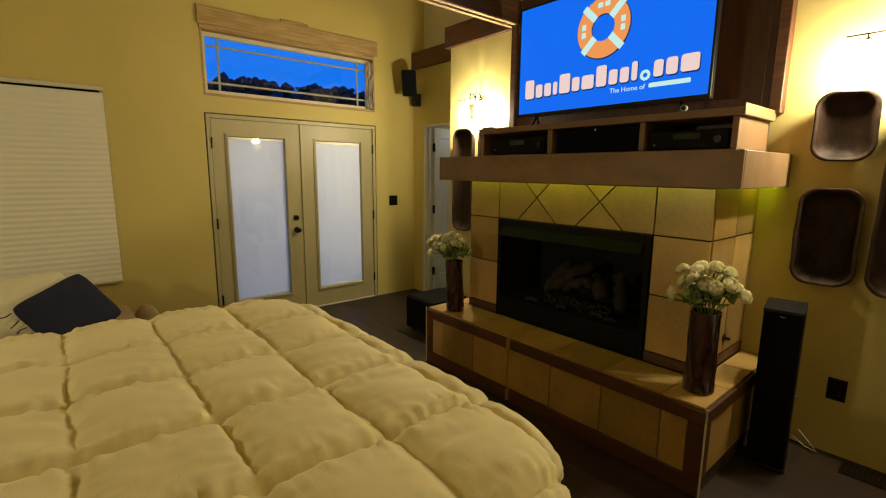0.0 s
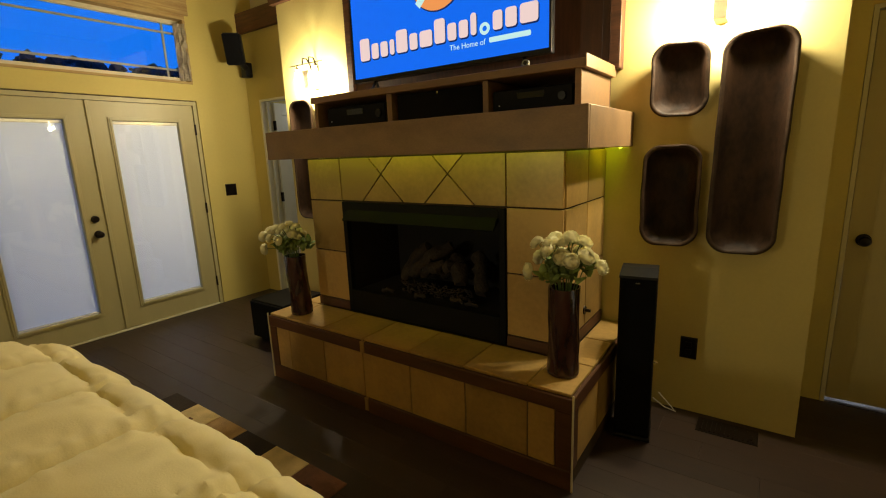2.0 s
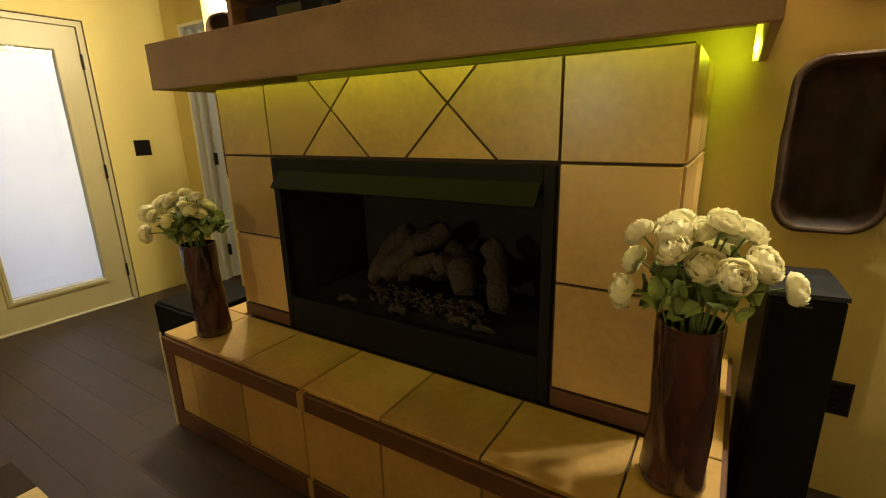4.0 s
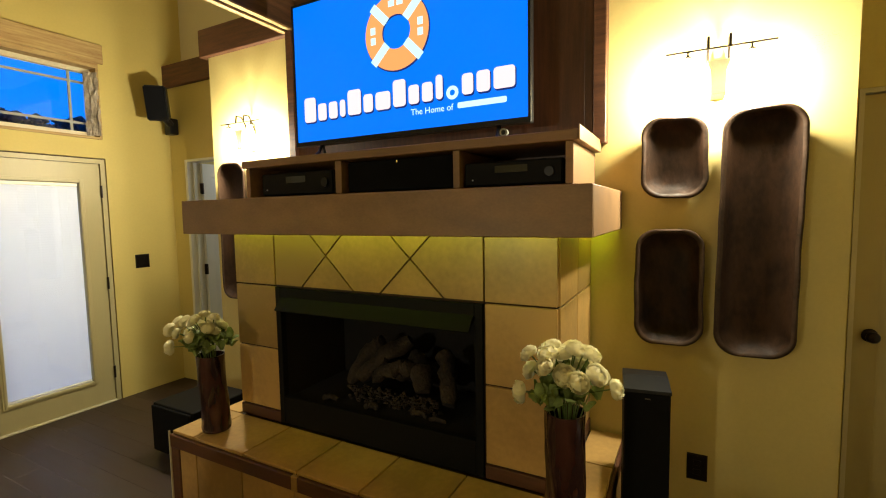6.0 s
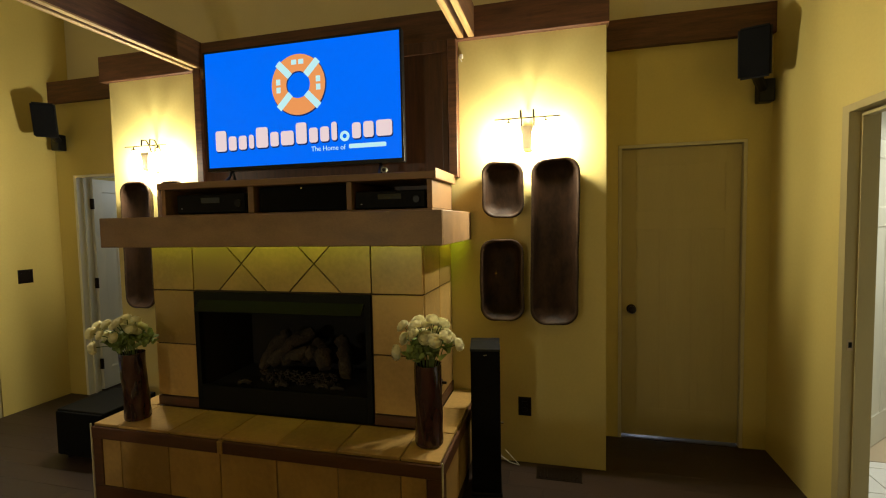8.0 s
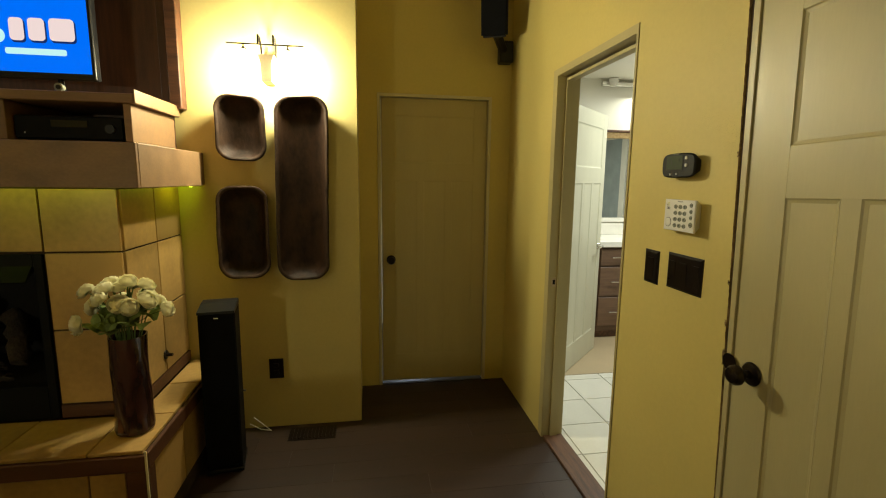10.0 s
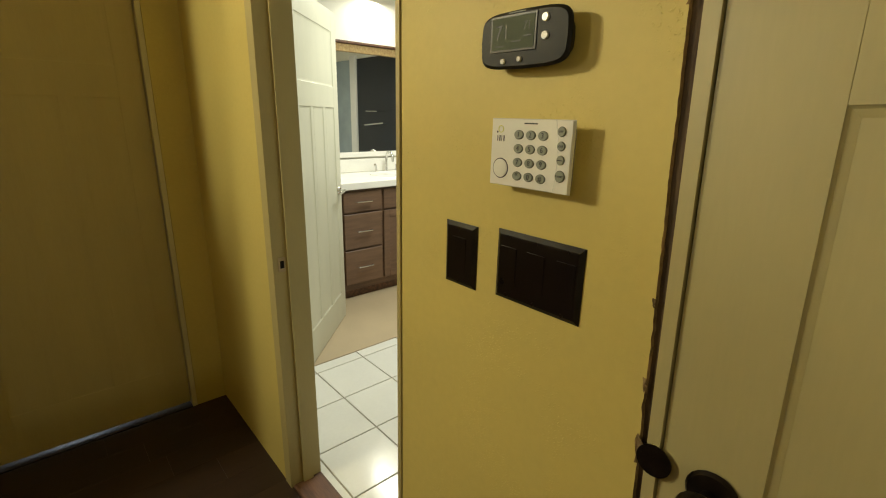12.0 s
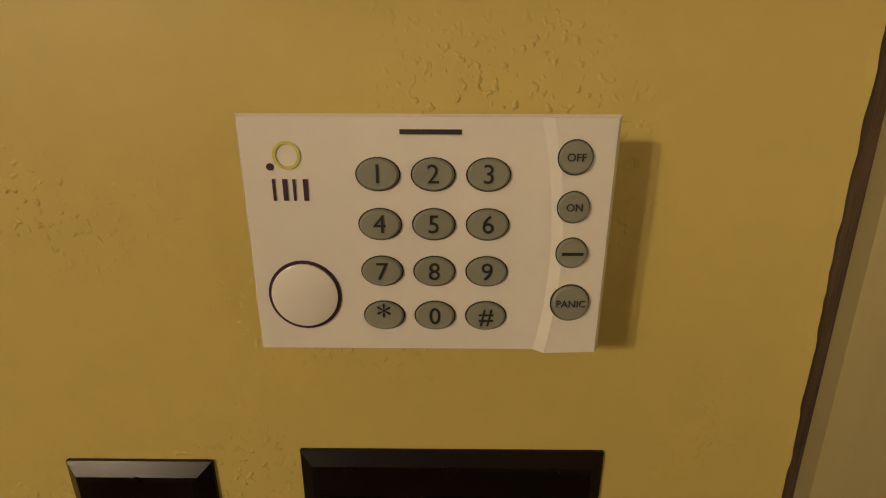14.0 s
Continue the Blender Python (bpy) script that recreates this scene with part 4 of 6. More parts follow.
# ---- vases with flowers ----
def vase(at, h, r, seed, lean):
    n = 48
    rings = []
    for i in range(25):
        t = i / 24
        rad = r * (1.0 + 0.05 * math.sin(t * 3.0 + 2.6) + 0.05 * t - 0.12 * max(0, 0.05 - t) * 10 + 0.05 * math.exp(-((t - 0.05) / 0.05) ** 2))
        tw = t * 2.4 + seed
        pts = []
        for k in range(n):
            a = 2 * math.pi * k / n
            lob = 1 + 0.035 * math.cos(3 * (a + tw)) + 0.012 * math.cos(7 * (a - tw)) - 0.10 * math.exp(-(((a + tw * 0.45) % 6.2832 - 3.1416) / 0.16) ** 2)
            pts.append((at[0] + math.cos(a) * rad * lob + lean[0] * t, at[1] + math.sin(a) * rad * lob + lean[1] * t, at[2] + h * t))
        rings.append(pts)
    for i in range(24, 2, -1):
        cx = sum(p[0] for p in rings[i]) / n
        cy = sum(p[1] for p in rings[i]) / n
        rings.append([(cx + (p[0] - cx) * 0.92, cy + (p[1] - cy) * 0.92, p[2] - (0.0 if i == 24 else 0.001)) for p in rings[i]])
    v = thing("vase", at, "tall dark brown twisted art-glass vase on the hearth", "vase", "vases on the hearth")
    part("body", loft(bmesh.new(), rings[1:]), VASE, v, smooth=True)
    foot = [[(at[0] + math.cos(2 * math.pi * k / n) * r * q, at[1] + math.sin(2 * math.pi * k / n) * r * q, at[2] + z) for k in range(n)] for q, z in ((0.93, 0.0), (1.02, 0.004), (1.03, 0.012), (0.97, 0.0175))]
    part("foot", loft(bmesh.new(), foot), VASE, v, "thick glass foot", smooth=True)
    return v


def petal(bm, m, w, h, cup):
    rows = []
    for i in range(4):
        t = i / 3
        ww = w * math.sin(0.35 + t * 2.1) * (1 if i < 3 else 0.75)
        row = []
        for k in (-1, -0.33, 0.33, 1):
            row.append(bm.verts.new(m @ Vector((k * ww / 2, cup * math.sin(t * 2.3) * h - cup * 0.9 * t * t * h - cup * 0.45 * (k * k) * w, t * h))))
        rows.append(row)
    for a, b in zip(rows, rows[1:]):
        for k in range(3):
            bm.faces.new((a[k], a[k + 1], b[k + 1], b[k]))


def flower_mesh(seed, r):
    """A full ranunculus bloom: rings of cupped petals, opening upwards along z."""
    rr = random.Random(seed)
    bm = bmesh.new()
    for ring, (cnt, tilt, size) in enumerate(((8, 72, 0.96), (9, 56, 1.0), (8, 41, 0.98), (7, 27, 0.92), (6, 14, 0.84), (4, 5, 0.72))):
        for k in range(cnt):
            a = 360 * k / cnt + ring * 23 + rr.uniform(-9, 9)
            m = pose(0, 0, -0.30 * r + 0.05 * r * ring, 0, 0, a) @ pose(0, 0.06 * r, 0, -(tilt + rr.uniform(-8, 8)), 0, 0)
            petal(bm, m, r * 1.15 * size * rr.uniform(0.9, 1.1), r * size * rr.uniform(0.92, 1.08), 0.42)
    return to_mesh("flower", bm, PETAL, True)


FLOWERS = [flower_mesh(s, 0.038) for s in range(5)]


def leaf_mesh(seed):
    rr = random.Random(seed)
    bm = bmesh.new()
    for k in range(3):
        m = pose(0, 0, 0, rr.uniform(-50, -20), 0, k * 120 + rr.uniform(-25, 25))
        petal(bm, m, 0.034, rr.uniform(0.05, 0.075), -0.2)
    return to_mesh("leaf", bm, LEAFM, True)


LEAVES = [leaf_mesh(s) for s in range(4)]


def bouquet(at, seed, count, sway, spread, high):
    rr = random.Random(seed)
    b = thing("flower_bouquet", at, "bunch of cream white silk ranunculus flowers in the vase", "flowers", "bouquets on the hearth")
    base = Vector(at)
    for i in range(count):
        t = (i + 0.5) / count
        a = i * 2.399 + seed
        rad = spread * math.sqrt(t) * rr.uniform(0.75, 1.12)
        up = high * (1 - 0.62 * t * t) + rr.uniform(-0.035, 0.03)
        tip = base + Vector((math.cos(a) * rad * 0.85 + sway[0] * t, math.sin(a) * rad + sway[1] * t, up))
        out = (tip - base - Vector((0, 0, high * 0.35))).normalized()
        q = out.to_track_quat("Z", "Y")
        f = new("flower", FLOWERS[i % 5])
        f.parent = b
        s = rr.uniform(0.80, 1.14)
        f.matrix_local = Matrix.LocRotScale(tip - base, q, (s, s, s * 0.8))
        mid = base.lerp(tip, 0.5) + Vector((0, 0, 0.025))
        part("stem", tube(bmesh.new(), [base + Vector((math.cos(a) * 0.015, math.sin(a) * 0.015, -0.12)), mid, tip - out * 0.014], 0.0024, 6), STEM, b)
    for i in range(int(count * 1.7)):
        a, t = rr.uniform(0, 6.28), rr.random()
        l = new("leaf", LEAVES[i % 4])
        l.parent = b
        s = rr.uniform(0.7, 1.2)
        rad = spread * 0.75 * math.sqrt(t)
        l.matrix_local = Matrix.LocRotScale((math.cos(a) * rad * 0.85, math.sin(a) * rad, high * rr.uniform(0.12, 0.62) * (1 - 0.3 * t)), Euler((rr.uniform(-0.6, 0.6), rr.uniform(-0.6, 0.6), a)), (s, s, s))
    return b


vase((2.478, 0.820, 0.4515), 0.405, 0.068, 0.4, (0.0, 0.0))
bouquet((2.478, 0.820, 0.858), 3, 20, (0.0, 0.01), 0.158, 0.200)
vase((2.420, 2.572, 0.4515), 0.385, 0.066, 2.0, (0.0, 0.02))
bouquet((2.420, 2.590, 0.838), 8, 21, (0.0, 0.17), 0.160, 0.175)


# ---- floor vent ----
fv = thing("floor_vent", (3.135, 0.195, 0.0), "dark brown slotted metal floor vent", "floor vent")
part("vent_rim", boxed(3.065, 3.205, 0.06, 0.33, 0.0, 0.004, bevel=0.0015), BROWNP, fv)
for i in range(12):
    part("slat", boxed(3.08, 3.19, 0.078 + i * 0.0205, 0.086 + i * 0.0205, 0.004, 0.0075), BRONZE, fv)


# ---- french doors, transom, shaded window ----
def strip_frame(bm, x0, x1, z0, z1, w, y0, y1, bottom=True):
    box(bm, x0, x0 + w, y0, y1, z0, z1)
    box(bm, x1 - w, x1, y0, y1, z0, z1)
    box(bm, x0 + w, x1 - w, y0, y1, z1 - w, z1)
    if bottom:
        box(bm, x0 + w, x1 - w, y0, y1, z0, z0 + w)
    return bm


fd = tagged(thing("door_1", (2.15, FY, 0), "", ""), "cream double french doors with white blinds in the glass", "door", kind="structure")
part("torn_edge", strip_frame(bmesh.new(), 1.242, 3.048, 0.0, 2.018, 0.0085, FY + 0.012, FY + 0.05, False), GROUT, fd, "rough gap round the door jamb")
part("jamb", strip_frame(bmesh.new(), 1.251, 3.039, 0.0, 2.009, 0.034, FY - 0.004, FY + 0.15, False), DOORP, fd)
part("sill", boxed(1.286, 3.004, FY - 0.01, FY + 0.15, 0.0, 0.014, bevel=0.003), VINYL, fd)


def french_leaf(x0, x1, g0, g1, hinge_x):
    z0, z1, gz0, gz1 = 0.017, 1.971, 0.215, 1.815
    lf = part("leaf", holed(bmesh.new(), "y", FY + 0.006, FY + 0.05, x0, x1, z0, z1, [(g0, g1, gz0, gz1)]), DOORP, fd)
    md = bmesh.new()
    strip_frame(md, g0 - 0.03, g1 + 0.03, gz0 - 0.03, gz1 + 0.03, 0.031, FY - 0.004, FY + 0.0055)
    strip_frame(md, g0 - 0.018, g1 + 0.018, gz0 - 0.018, gz1 + 0.018, 0.016, FY - 0.010, FY - 0.0042)
    bmesh.ops.bevel(md, geom=md.edges[:], offset=0.0015, segments=1, affect="EDGES")
    part("glazing_bead", md, DOORP, lf)
    pane = part("pane", boxed(g0 - 0.004, g1 + 0.004, FY + 0.010, FY + 0.014, gz0 - 0.004, gz1 + 0.004), CLEAR, lf, "clear glass pane")
    pane.visible_shadow = False
    bl = bmesh.new()
    n = 84
    for i in range(n):
        zc = gz0 + 0.03 + (gz1 - gz0 - 0.06) * i / (n - 1)
        vs = [bl.verts.new(p) for p in ((g0 + 0.006, FY + 0.0235, zc - 0.0105), (g1 - 0.006, FY + 0.0235, zc - 0.0105), (g1 - 0.006, FY + 0.0249, zc), (g0 + 0.006, FY + 0.0249, zc), (g1 - 0.006, FY + 0.0256, zc + 0.0105), (g0 + 0.006, FY + 0.0256, zc + 0.0105))]
        bl.faces.new((vs[0], vs[1], vs[2], vs[3]))
        bl.faces.new((vs[3], vs[2], vs[4], vs[5]))
    part("blind", bl, BLIND, lf, "closed white mini blind")
    rl = bmesh.new()
    box(rl, g0 + 0.004, g1 - 0.004, FY + 0.018, FY + 0.034, gz1 - 0.028, gz1 - 0.004, bevel=0.002)
    box(rl, g0 + 0.004, g1 - 0.004, FY + 0.018, FY + 0.032, gz0 + 0.004, gz0 + 0.016, bevel=0.002)
    part("blind_rail", rl, VINYL, lf)
    for hz in (0.25, 1.0, 1.75):
        part("hinge", rod(bmesh.new(), (hinge_x, FY - 0.008, hz - 0.05), (hinge_x, FY - 0.008, hz + 0.05), 0.008, n=10), BRONZE, lf)
    return lf


lf1 = french_leaf(1.290, 2.138, 1.432, 1.972, 1.288)
lf2 = french_leaf(2.150, 2.999, 2.308, 2.848, 3.001)
part("astragal", boxed(2.134, 2.158, FY - 0.008, FY + 0.0055, 0.017, 1.971, bevel=0.002), DOORP, fd)


def knob_set(parent, at, out, r=0.027, name="door_knob"):
    """A round knob on a rose, standing out from a door along out."""
    at, out = Vector(at), Vector(out).normalized()
    q = out.to_track_quat("Z", "Y").to_matrix().to_4x4()
    prof = ((0.030, 0.0), (0.032, 0.003), (0.028, 0.008), (0.011, 0.012), (0.010, 0.028), (r * 0.75, 0.036), (r, 0.046), (r * 0.97, 0.056), (r * 0.75, 0.064), (r * 0.3, 0.067))
    rings = [[Matrix.Translation(at) @ q @ Vector((math.cos(k * math.pi / 10) * rad, math.sin(k * math.pi / 10) * rad, d)) for k in range(20)] for rad, d in prof]
    return part(name, loft(bmesh.new(), rings), BRONZE, parent, "dark bronze knob", smooth=True)


knob_set(lf1, (2.065, FY + 0.006, 0.885), (0, -1, 0))
bolt = part("deadbolt", rod(bmesh.new(), (2.060, FY + 0.006, 1.013), (2.060, FY - 0.016, 1.013), 0.030, 0.026, 20), BRONZE, lf1, "dark bronze deadbolt", smooth=True)

tw = tagged(thing("window_1", (2.15, FY, 2.17), "", ""), "wide transom window in raw pine trim", "window", kind="structure")
part("header", boxed(1.235, 3.075, FY - 0.022, FY - 0.001, 2.775, 2.925, bevel=0.003), PINE, tw, "raw pine header board")
part("header_block", boxed(1.98, 2.26, FY - 0.020, FY - 0.001, 2.926, 2.955, bevel=0.003), PINE, tw, "short pine block")
lin = bmesh.new()
box(lin, 1.252, 3.038, FY - 0.012, FY + 0.10, 2.735, 2.774)
box(lin, 1.252, 3.038, FY - 0.002, FY + 0.10, 2.172, 2.192)
box(lin, 1.252, 1.268, FY - 0.002, FY + 0.10, 2.193, 2.734)
box(lin, 3.018, 3.038, FY - 0.012, FY + 0.10, 2.193, 2.734)
part("lining", lin, PINE, tw, "raw pine lining")
vf = bmesh.new()
strip_frame(vf, 1.27, 3.016, 2.194, 2.733, 0.036, FY + 0.07, FY + 0.11)
part("window_frame", vf, VINYL, tw)
gb = bmesh.new()
for z in (2.30, 2.62):
    box(gb, 1.307, 2.979, FY + 0.083, FY + 0.093, z - 0.009, z + 0.009)
for x in (1.415, 2.87):
    box(gb, x - 0.009, x + 0.009, FY + 0.0825, FY + 0.0935, 2.231, 2.696)
part("glazing_bars", gb, GRILLE_DIM, tw)
pane = part("pane", boxed(1.30, 2.985, FY + 0.097, FY + 0.101, 2.225, 2.70), CLEAR, tw, "clear glass pane")
pane.visible_shadow = False
fl = bmesh.new()
gridv = []
for i in range(9):
    row = []
    for j in range(17):
        u, w = i / 8, j / 16
        p = Vector((2.955 + u * 0.068, FY + 0.05 - 0.075 * u, 2.20 + w * 0.50))
        p += Vector((noise.noise(Vector((u * 5, w * 9, 1.0))) * 0.018, noise.noise(Vector((u * 4, w * 8, 5.0))) * 0.018, 0))
        row.append(fl.verts.new(p))
    gridv.append(row)
for a, b in zip(gridv, gridv[1:]):
    for k in range(16):
        fl.faces.new((a[k], a[k + 1], b[k + 1], b[k]))
part("film_flap", fl, PLASTICF, tw, "crumpled grey plastic film")

w2 = tagged(thing("window_2", (-0.25, FY, 0.55), "", ""), "window covered by a white cellular shade", "window", kind="structure")
sh = bmesh.new()
zz, side, prev = 0.575, 0, None
while zz < 2.12:
    cur = [sh.verts.new((x, FY - 0.010 - (0.0035 if side else 0.0), zz)) for x in (-0.99, 0.505)]
    if prev:
        sh.faces.new((prev[0], prev[1], cur[1], cur[0]))
    prev, side = cur, 1 - side
    zz += 0.0215
part("cellular_shade", sh, SHADE, w2, "closed white pleated shade")
rl = bmesh.new()
box(rl, -0.995, 0.512, FY - 0.034, FY - 0.002, 2.118, 2.15, bevel=0.004)
box(rl, -0.995, 0.51, FY - 0.03, FY - 0.004, 0.555, 0.578, bevel=0.004)
part("shade_rail", rl, VINYL, w2)
part("pane", boxed(-1.0, 0.49, FY + 0.09, FY + 0.094, 0.55, 2.14), DARKGL, w2, "dark glass at night")


# ---- panelled doors ----
def panel_door(name, m, w, h, mat, label, knob_x=None, both=True, lever=False, hinge_pts=(), kind="structure", deep=0.010, st=0.092):
    """A door leaf, hinge edge at x = 0, face towards -y, with one panel over three."""
    d = new(name)
    d.matrix_world = m
    BASE[d.name] = Vector()
    tagged(d, label, "door", kind=kind)
    T = 0.036
    part("panel", boxed(0.01, w - 0.01, deep, T - deep, 0.01, h - 0.01), mat, d)
    for x0, x1 in ((0, st), (w - st, w)):
        part("stile", boxed(x0, x1, 0, T, 0, h, bevel=0.0005), mat, d)
    for z0, z1 in ((0, 0.20), (1.462, 1.586), (h - 0.115, h)):
        part("rail", boxed(st + 0.0001, w - st - 0.0001, 0.0002, T - 0.0002, z0, z1, bevel=0.0003), mat, d)
    pw = (w - 2 * st - 2 * 0.045) / 3
    for k in (1, 2):
        x0 = st + pw * k + 0.045 * (k - 1)
        part("muntin", boxed(x0, x0 + 0.045, 0.0012, T - 0.0012, 0.199, 1.463, bevel=0.001), mat, d)
    spans = [(st, w - st, 1.586, h - 0.115)] + [(st + (pw + 0.045) * k, st + (pw + 0.045) * k + pw, 0.20, 1.462) for k in range(3)]
    for x0, x1, z0, z1 in spans:
        bead = bmesh.new()
        for lip, low in ((0.0008, deep - 0.0002), (T - 0.0008, T - deep + 0.0002)):
            loft(bead, [[(x0 - 0.001 + k, y, z0 - 0.001 + k), (x1 + 0.001 - k, y, z0 - 0.001 + k), (x1 + 0.001 - k, y, z1 + 0.001 - k), (x0 - 0.001 + k, y, z1 + 0.001 - k)]
                        for k, y in ((0, low), (0, lip), (0.004, lip + (low - lip) * 0.6), (0.012, low))], closed_ends=False)
        part("panel_bead", bead, mat, d)
    if knob_x is not None:
        for sgn in ((-1, 1) if both else (-1,)):
            face = 0 if sgn < 0 else T
            if lever:
                lv = bmesh.new()
                rod(lv, (knob_x, face, 0.93), (knob_x, face + sgn * 0.012, 0.93), 0.026, 0.022, 18)
                rod(lv, (knob_x, face + sgn * 0.01, 0.93), (knob_x, face + sgn * 0.045, 0.93), 0.009, n=10)
                tube(lv, [(knob_x, face + sgn * 0.045, 0.93), (knob_x - 0.05, face + sgn * 0.048, 0.93), (knob_x - 0.105, face + sgn * 0.045, 0.925)], 0.008)
                part("lever_handle", lv, CHROME, d, "chrome lever handle", smooth=True)
            else:
                knob_set(d, (knob_x, face, KNOB_Z), (0, sgn, 0))
    for hz in hinge_pts:
        part("hinge", boxed(-0.012, 0.004, -0.008, 0.03, hz - 0.05, hz + 0.05, bevel=0.003), BRONZE if not lever else CHROME, d)
    return d


KNOB_Z = 0.905
# closed door: hinges on its south side, faces -x
jm = bmesh.new()
for y0, y1 in ((-0.232, -0.212), (-0.998, -0.978)):
    box(jm, DX - 0.003, DX + 0.118, y0, y1, 0, 2.058)
box(jm, DX - 0.003, DX + 0.118, -0.978, -0.232, 2.038, 2.058)
structure("trim_closed_door", jm, JAMB_LIT, "jamb of the closed door, its cream lightened for the sconce light", "door frame")
panel_door("door_2", Matrix.Translation((DX + 0.028, -0.975, 0.018)) @ pose(0, 0, 0, 0, 0, 90) @ Matrix.Diagonal((1, -1, 1, 1)), 0.737, 2.016, DOORG, "closed beige panelled door with a bronze knob", 0.675, deep=0.0025)
# the leaf is mirrored so that its face looks at the bedroom

# door beside the keypad
KNOB_Z = 1.000
LEAN = 0.030  # the old jamb leans a little
panel_door("door_3", Matrix.Translation((0.8475, BY - 0.003, 0.012)) @ pose(0, 0, 0, 0, math.degrees(LEAN), 0) @ Matrix.Diagonal((1, -1, 1, 1)), 0.713, 2.010, DOORP, "closed cream panelled door beside the keypad", 0.648, deep=0.0065, st=0.1145)
jm = bmesh.new()
prism(jm, [(1.5625, BY - 0.118, 0), (1.5755, BY - 0.118, 0), (1.6445, BY - 0.118, 2.04), (1.6240, BY - 0.118, 2.04)], (0, 0.121, 0))
prism(jm, [(0.822, BY - 0.118, 0), (0.842, BY - 0.118, 0), (0.902, BY - 0.118, 2.04), (0.822, BY - 0.118, 2.04)], (0, 0.121, 0))
box(jm, 0.79, 1.66, BY - 0.118, BY + 0.001, 2.041, 2.055)
prism(jm, [(1.540, BY - 0.118, 0), (1.563, BY - 0.118, 0), (1.6255, BY - 0.118, 2.04), (1.602, BY - 0.118, 2.04)], (0, 0.066, 0))
structure("trim_door_3", jm, DOORP, "cream jamb of the door beside the keypad", "door frame")
slp = thing("strike_lip", (1.600, BY + 0.003, 0.998), "black curved strike plate lip on the door jamb", "strike plate")
part("lip", rod(bmesh.new(), (1.5975, BY + 0.0031, 0.998), (1.5975, BY + 0.0050, 0.998), 0.0235, n=24), BRONZE, slp)
# rough torn plaster edge along that jamb
te = bmesh.new()
zs = [0.02 + i * 0.005 for i in range(403)]
cols = []
for z in zs:
    edge = 1.6310 + 0.042 * (z - 1.25) + noise.noise(Vector((z * 9, 3.1, 0))) * 0.0014 + noise.noise(Vector((z * 75, 1.1, 0))) * 0.0011 + max(0.0, noise.noise(Vector((z * 22, 7.1, 2))) - 0.35) * 0.010
    lip = BY + 0.0006 + max(0, noise.noise(Vector((z * 60, 1.7, 4)))) * 0.0016
    cols.append([te.verts.new(p) for p in ((edge - 0.001, BY - 0.03, z), (edge - 0.001, BY - 0.003, z), (edge, lip, z), (edge + 0.004, BY + 0.0005, z), (1.700, BY - 0.0002, z))])
for a, b in zip(cols, cols[1:]):
    for k in range(4):
        fc = te.faces.new((a[k], a[k + 1], b[k + 1], b[k]))
        fc.material_index = 1 if k >= 2 else 0
structure("trim_torn_edge", te, RAW, "torn brown drywall edge beside the door jamb", "trim").data.materials.append(WALL)
structure("trim_gap_filler", prism(bmesh.new(), [(1.5765, BY - 0.10, 0), (1.5795, BY - 0.10, 0), (1.6650, BY - 0.10, 2.04), (1.6450, BY - 0.10, 2.04)], (0, 0.094, 0)), SHIM, "brown wood shim in the gap beside the door jamb", "trim")
for z, w, hgt in ((0.98, 0.013, 0.045), (1.21, 0.004, 0.012), (1.56, 0.005, 0.015), (1.09, 0.007, 0.02)):
    fp = bmesh.new()
    rr = random.Random(int(z * 100))
    rim = [(1.6310 + 0.042 * (z - 1.25) + rr.uniform(-0.2, 0.9) * w * (1 if k < 5 else -0.6), BY + 0.0012 + rr.uniform(0, 0.003), z + hgt * (k if k < 5 else 9 - k) / 4) for k in range(10)]
    structure("trim_plaster_flake", prism(fp, rim, (0, 0.0015, 0)), RAW, "curled torn plaster flake", "trim")

# open door in the north-east corner
jm = bmesh.new()
box(jm, LX - 0.004, LX + 0.118, 4.47, 4.498, 0, 2.048)
box(jm, LX - 0.004, LX + 0.118, 3.742, 3.762, 0, 2.048)
box(jm, LX - 0.004, LX + 0.118, 3.763, 4.469, 2.028, 2.048)
box(jm, LX + 0.05, LX + 0.075, 4.455, 4.4695, 0, 2.027)
structure("trim_open_door", jm, DOORW, "white jamb of the open door", "door frame")
KNOB_Z = 0.92
panel_door("door_4", Matrix.Translation((LX + 0.128, 4.445, 0.012)) @ pose(0, 0, 0, 0, 0, 4), 0.70, 2.012, DOORW, "open white panelled door with black hinges", 0.64, hinge_pts=(0.25, 1.03, 1.78))

# bathroom doorway
jm = bmesh.new()
box(jm, 2.908, 2.961, BY - 0.123, BY + 0.004, 0, 2.068)
box(jm, 2.172, 2.184, BY - 0.123, BY + 0.004, 0, 2.068)
box(jm, 2.184, 2.908, BY - 0.123, BY + 0.004, 2.034, 2.068)
box(jm, 2.894, 2.9075, BY - 0.085, BY - 0.045, 0, 2.023)
box(jm, 2.193, 2.893, BY - 0.085, BY - 0.045, 2.010, 2.0235)
# the darker beige stands in for the weaker light on this cream jamb
structure("trim_bathroom_doorway", jm, DOORG, "cream jamb of the bathroom doorway, darkened to beige for its shade", "door frame")
stp = thing("strike_plate", (2.9065, BY - 0.03, 0.93), "small brushed metal strike plate on the jamb", "strike plate")
part("plate", boxed(2.9045, 2.9079, BY - 0.040, BY - 0.014, 0.905, 0.957, bevel=0.001), PLATE, stp)
part("latch_hole", boxed(2.9038, 2.9046, BY - 0.034, BY - 0.020, 0.918, 0.945), BLACKM, stp)
structure("trim_threshold", boxed(2.192, 2.908, BY - 0.123, BY - 0.005, -0.01, 0.012, bevel=0.004), BEAMW, "dark wooden threshold", "trim")


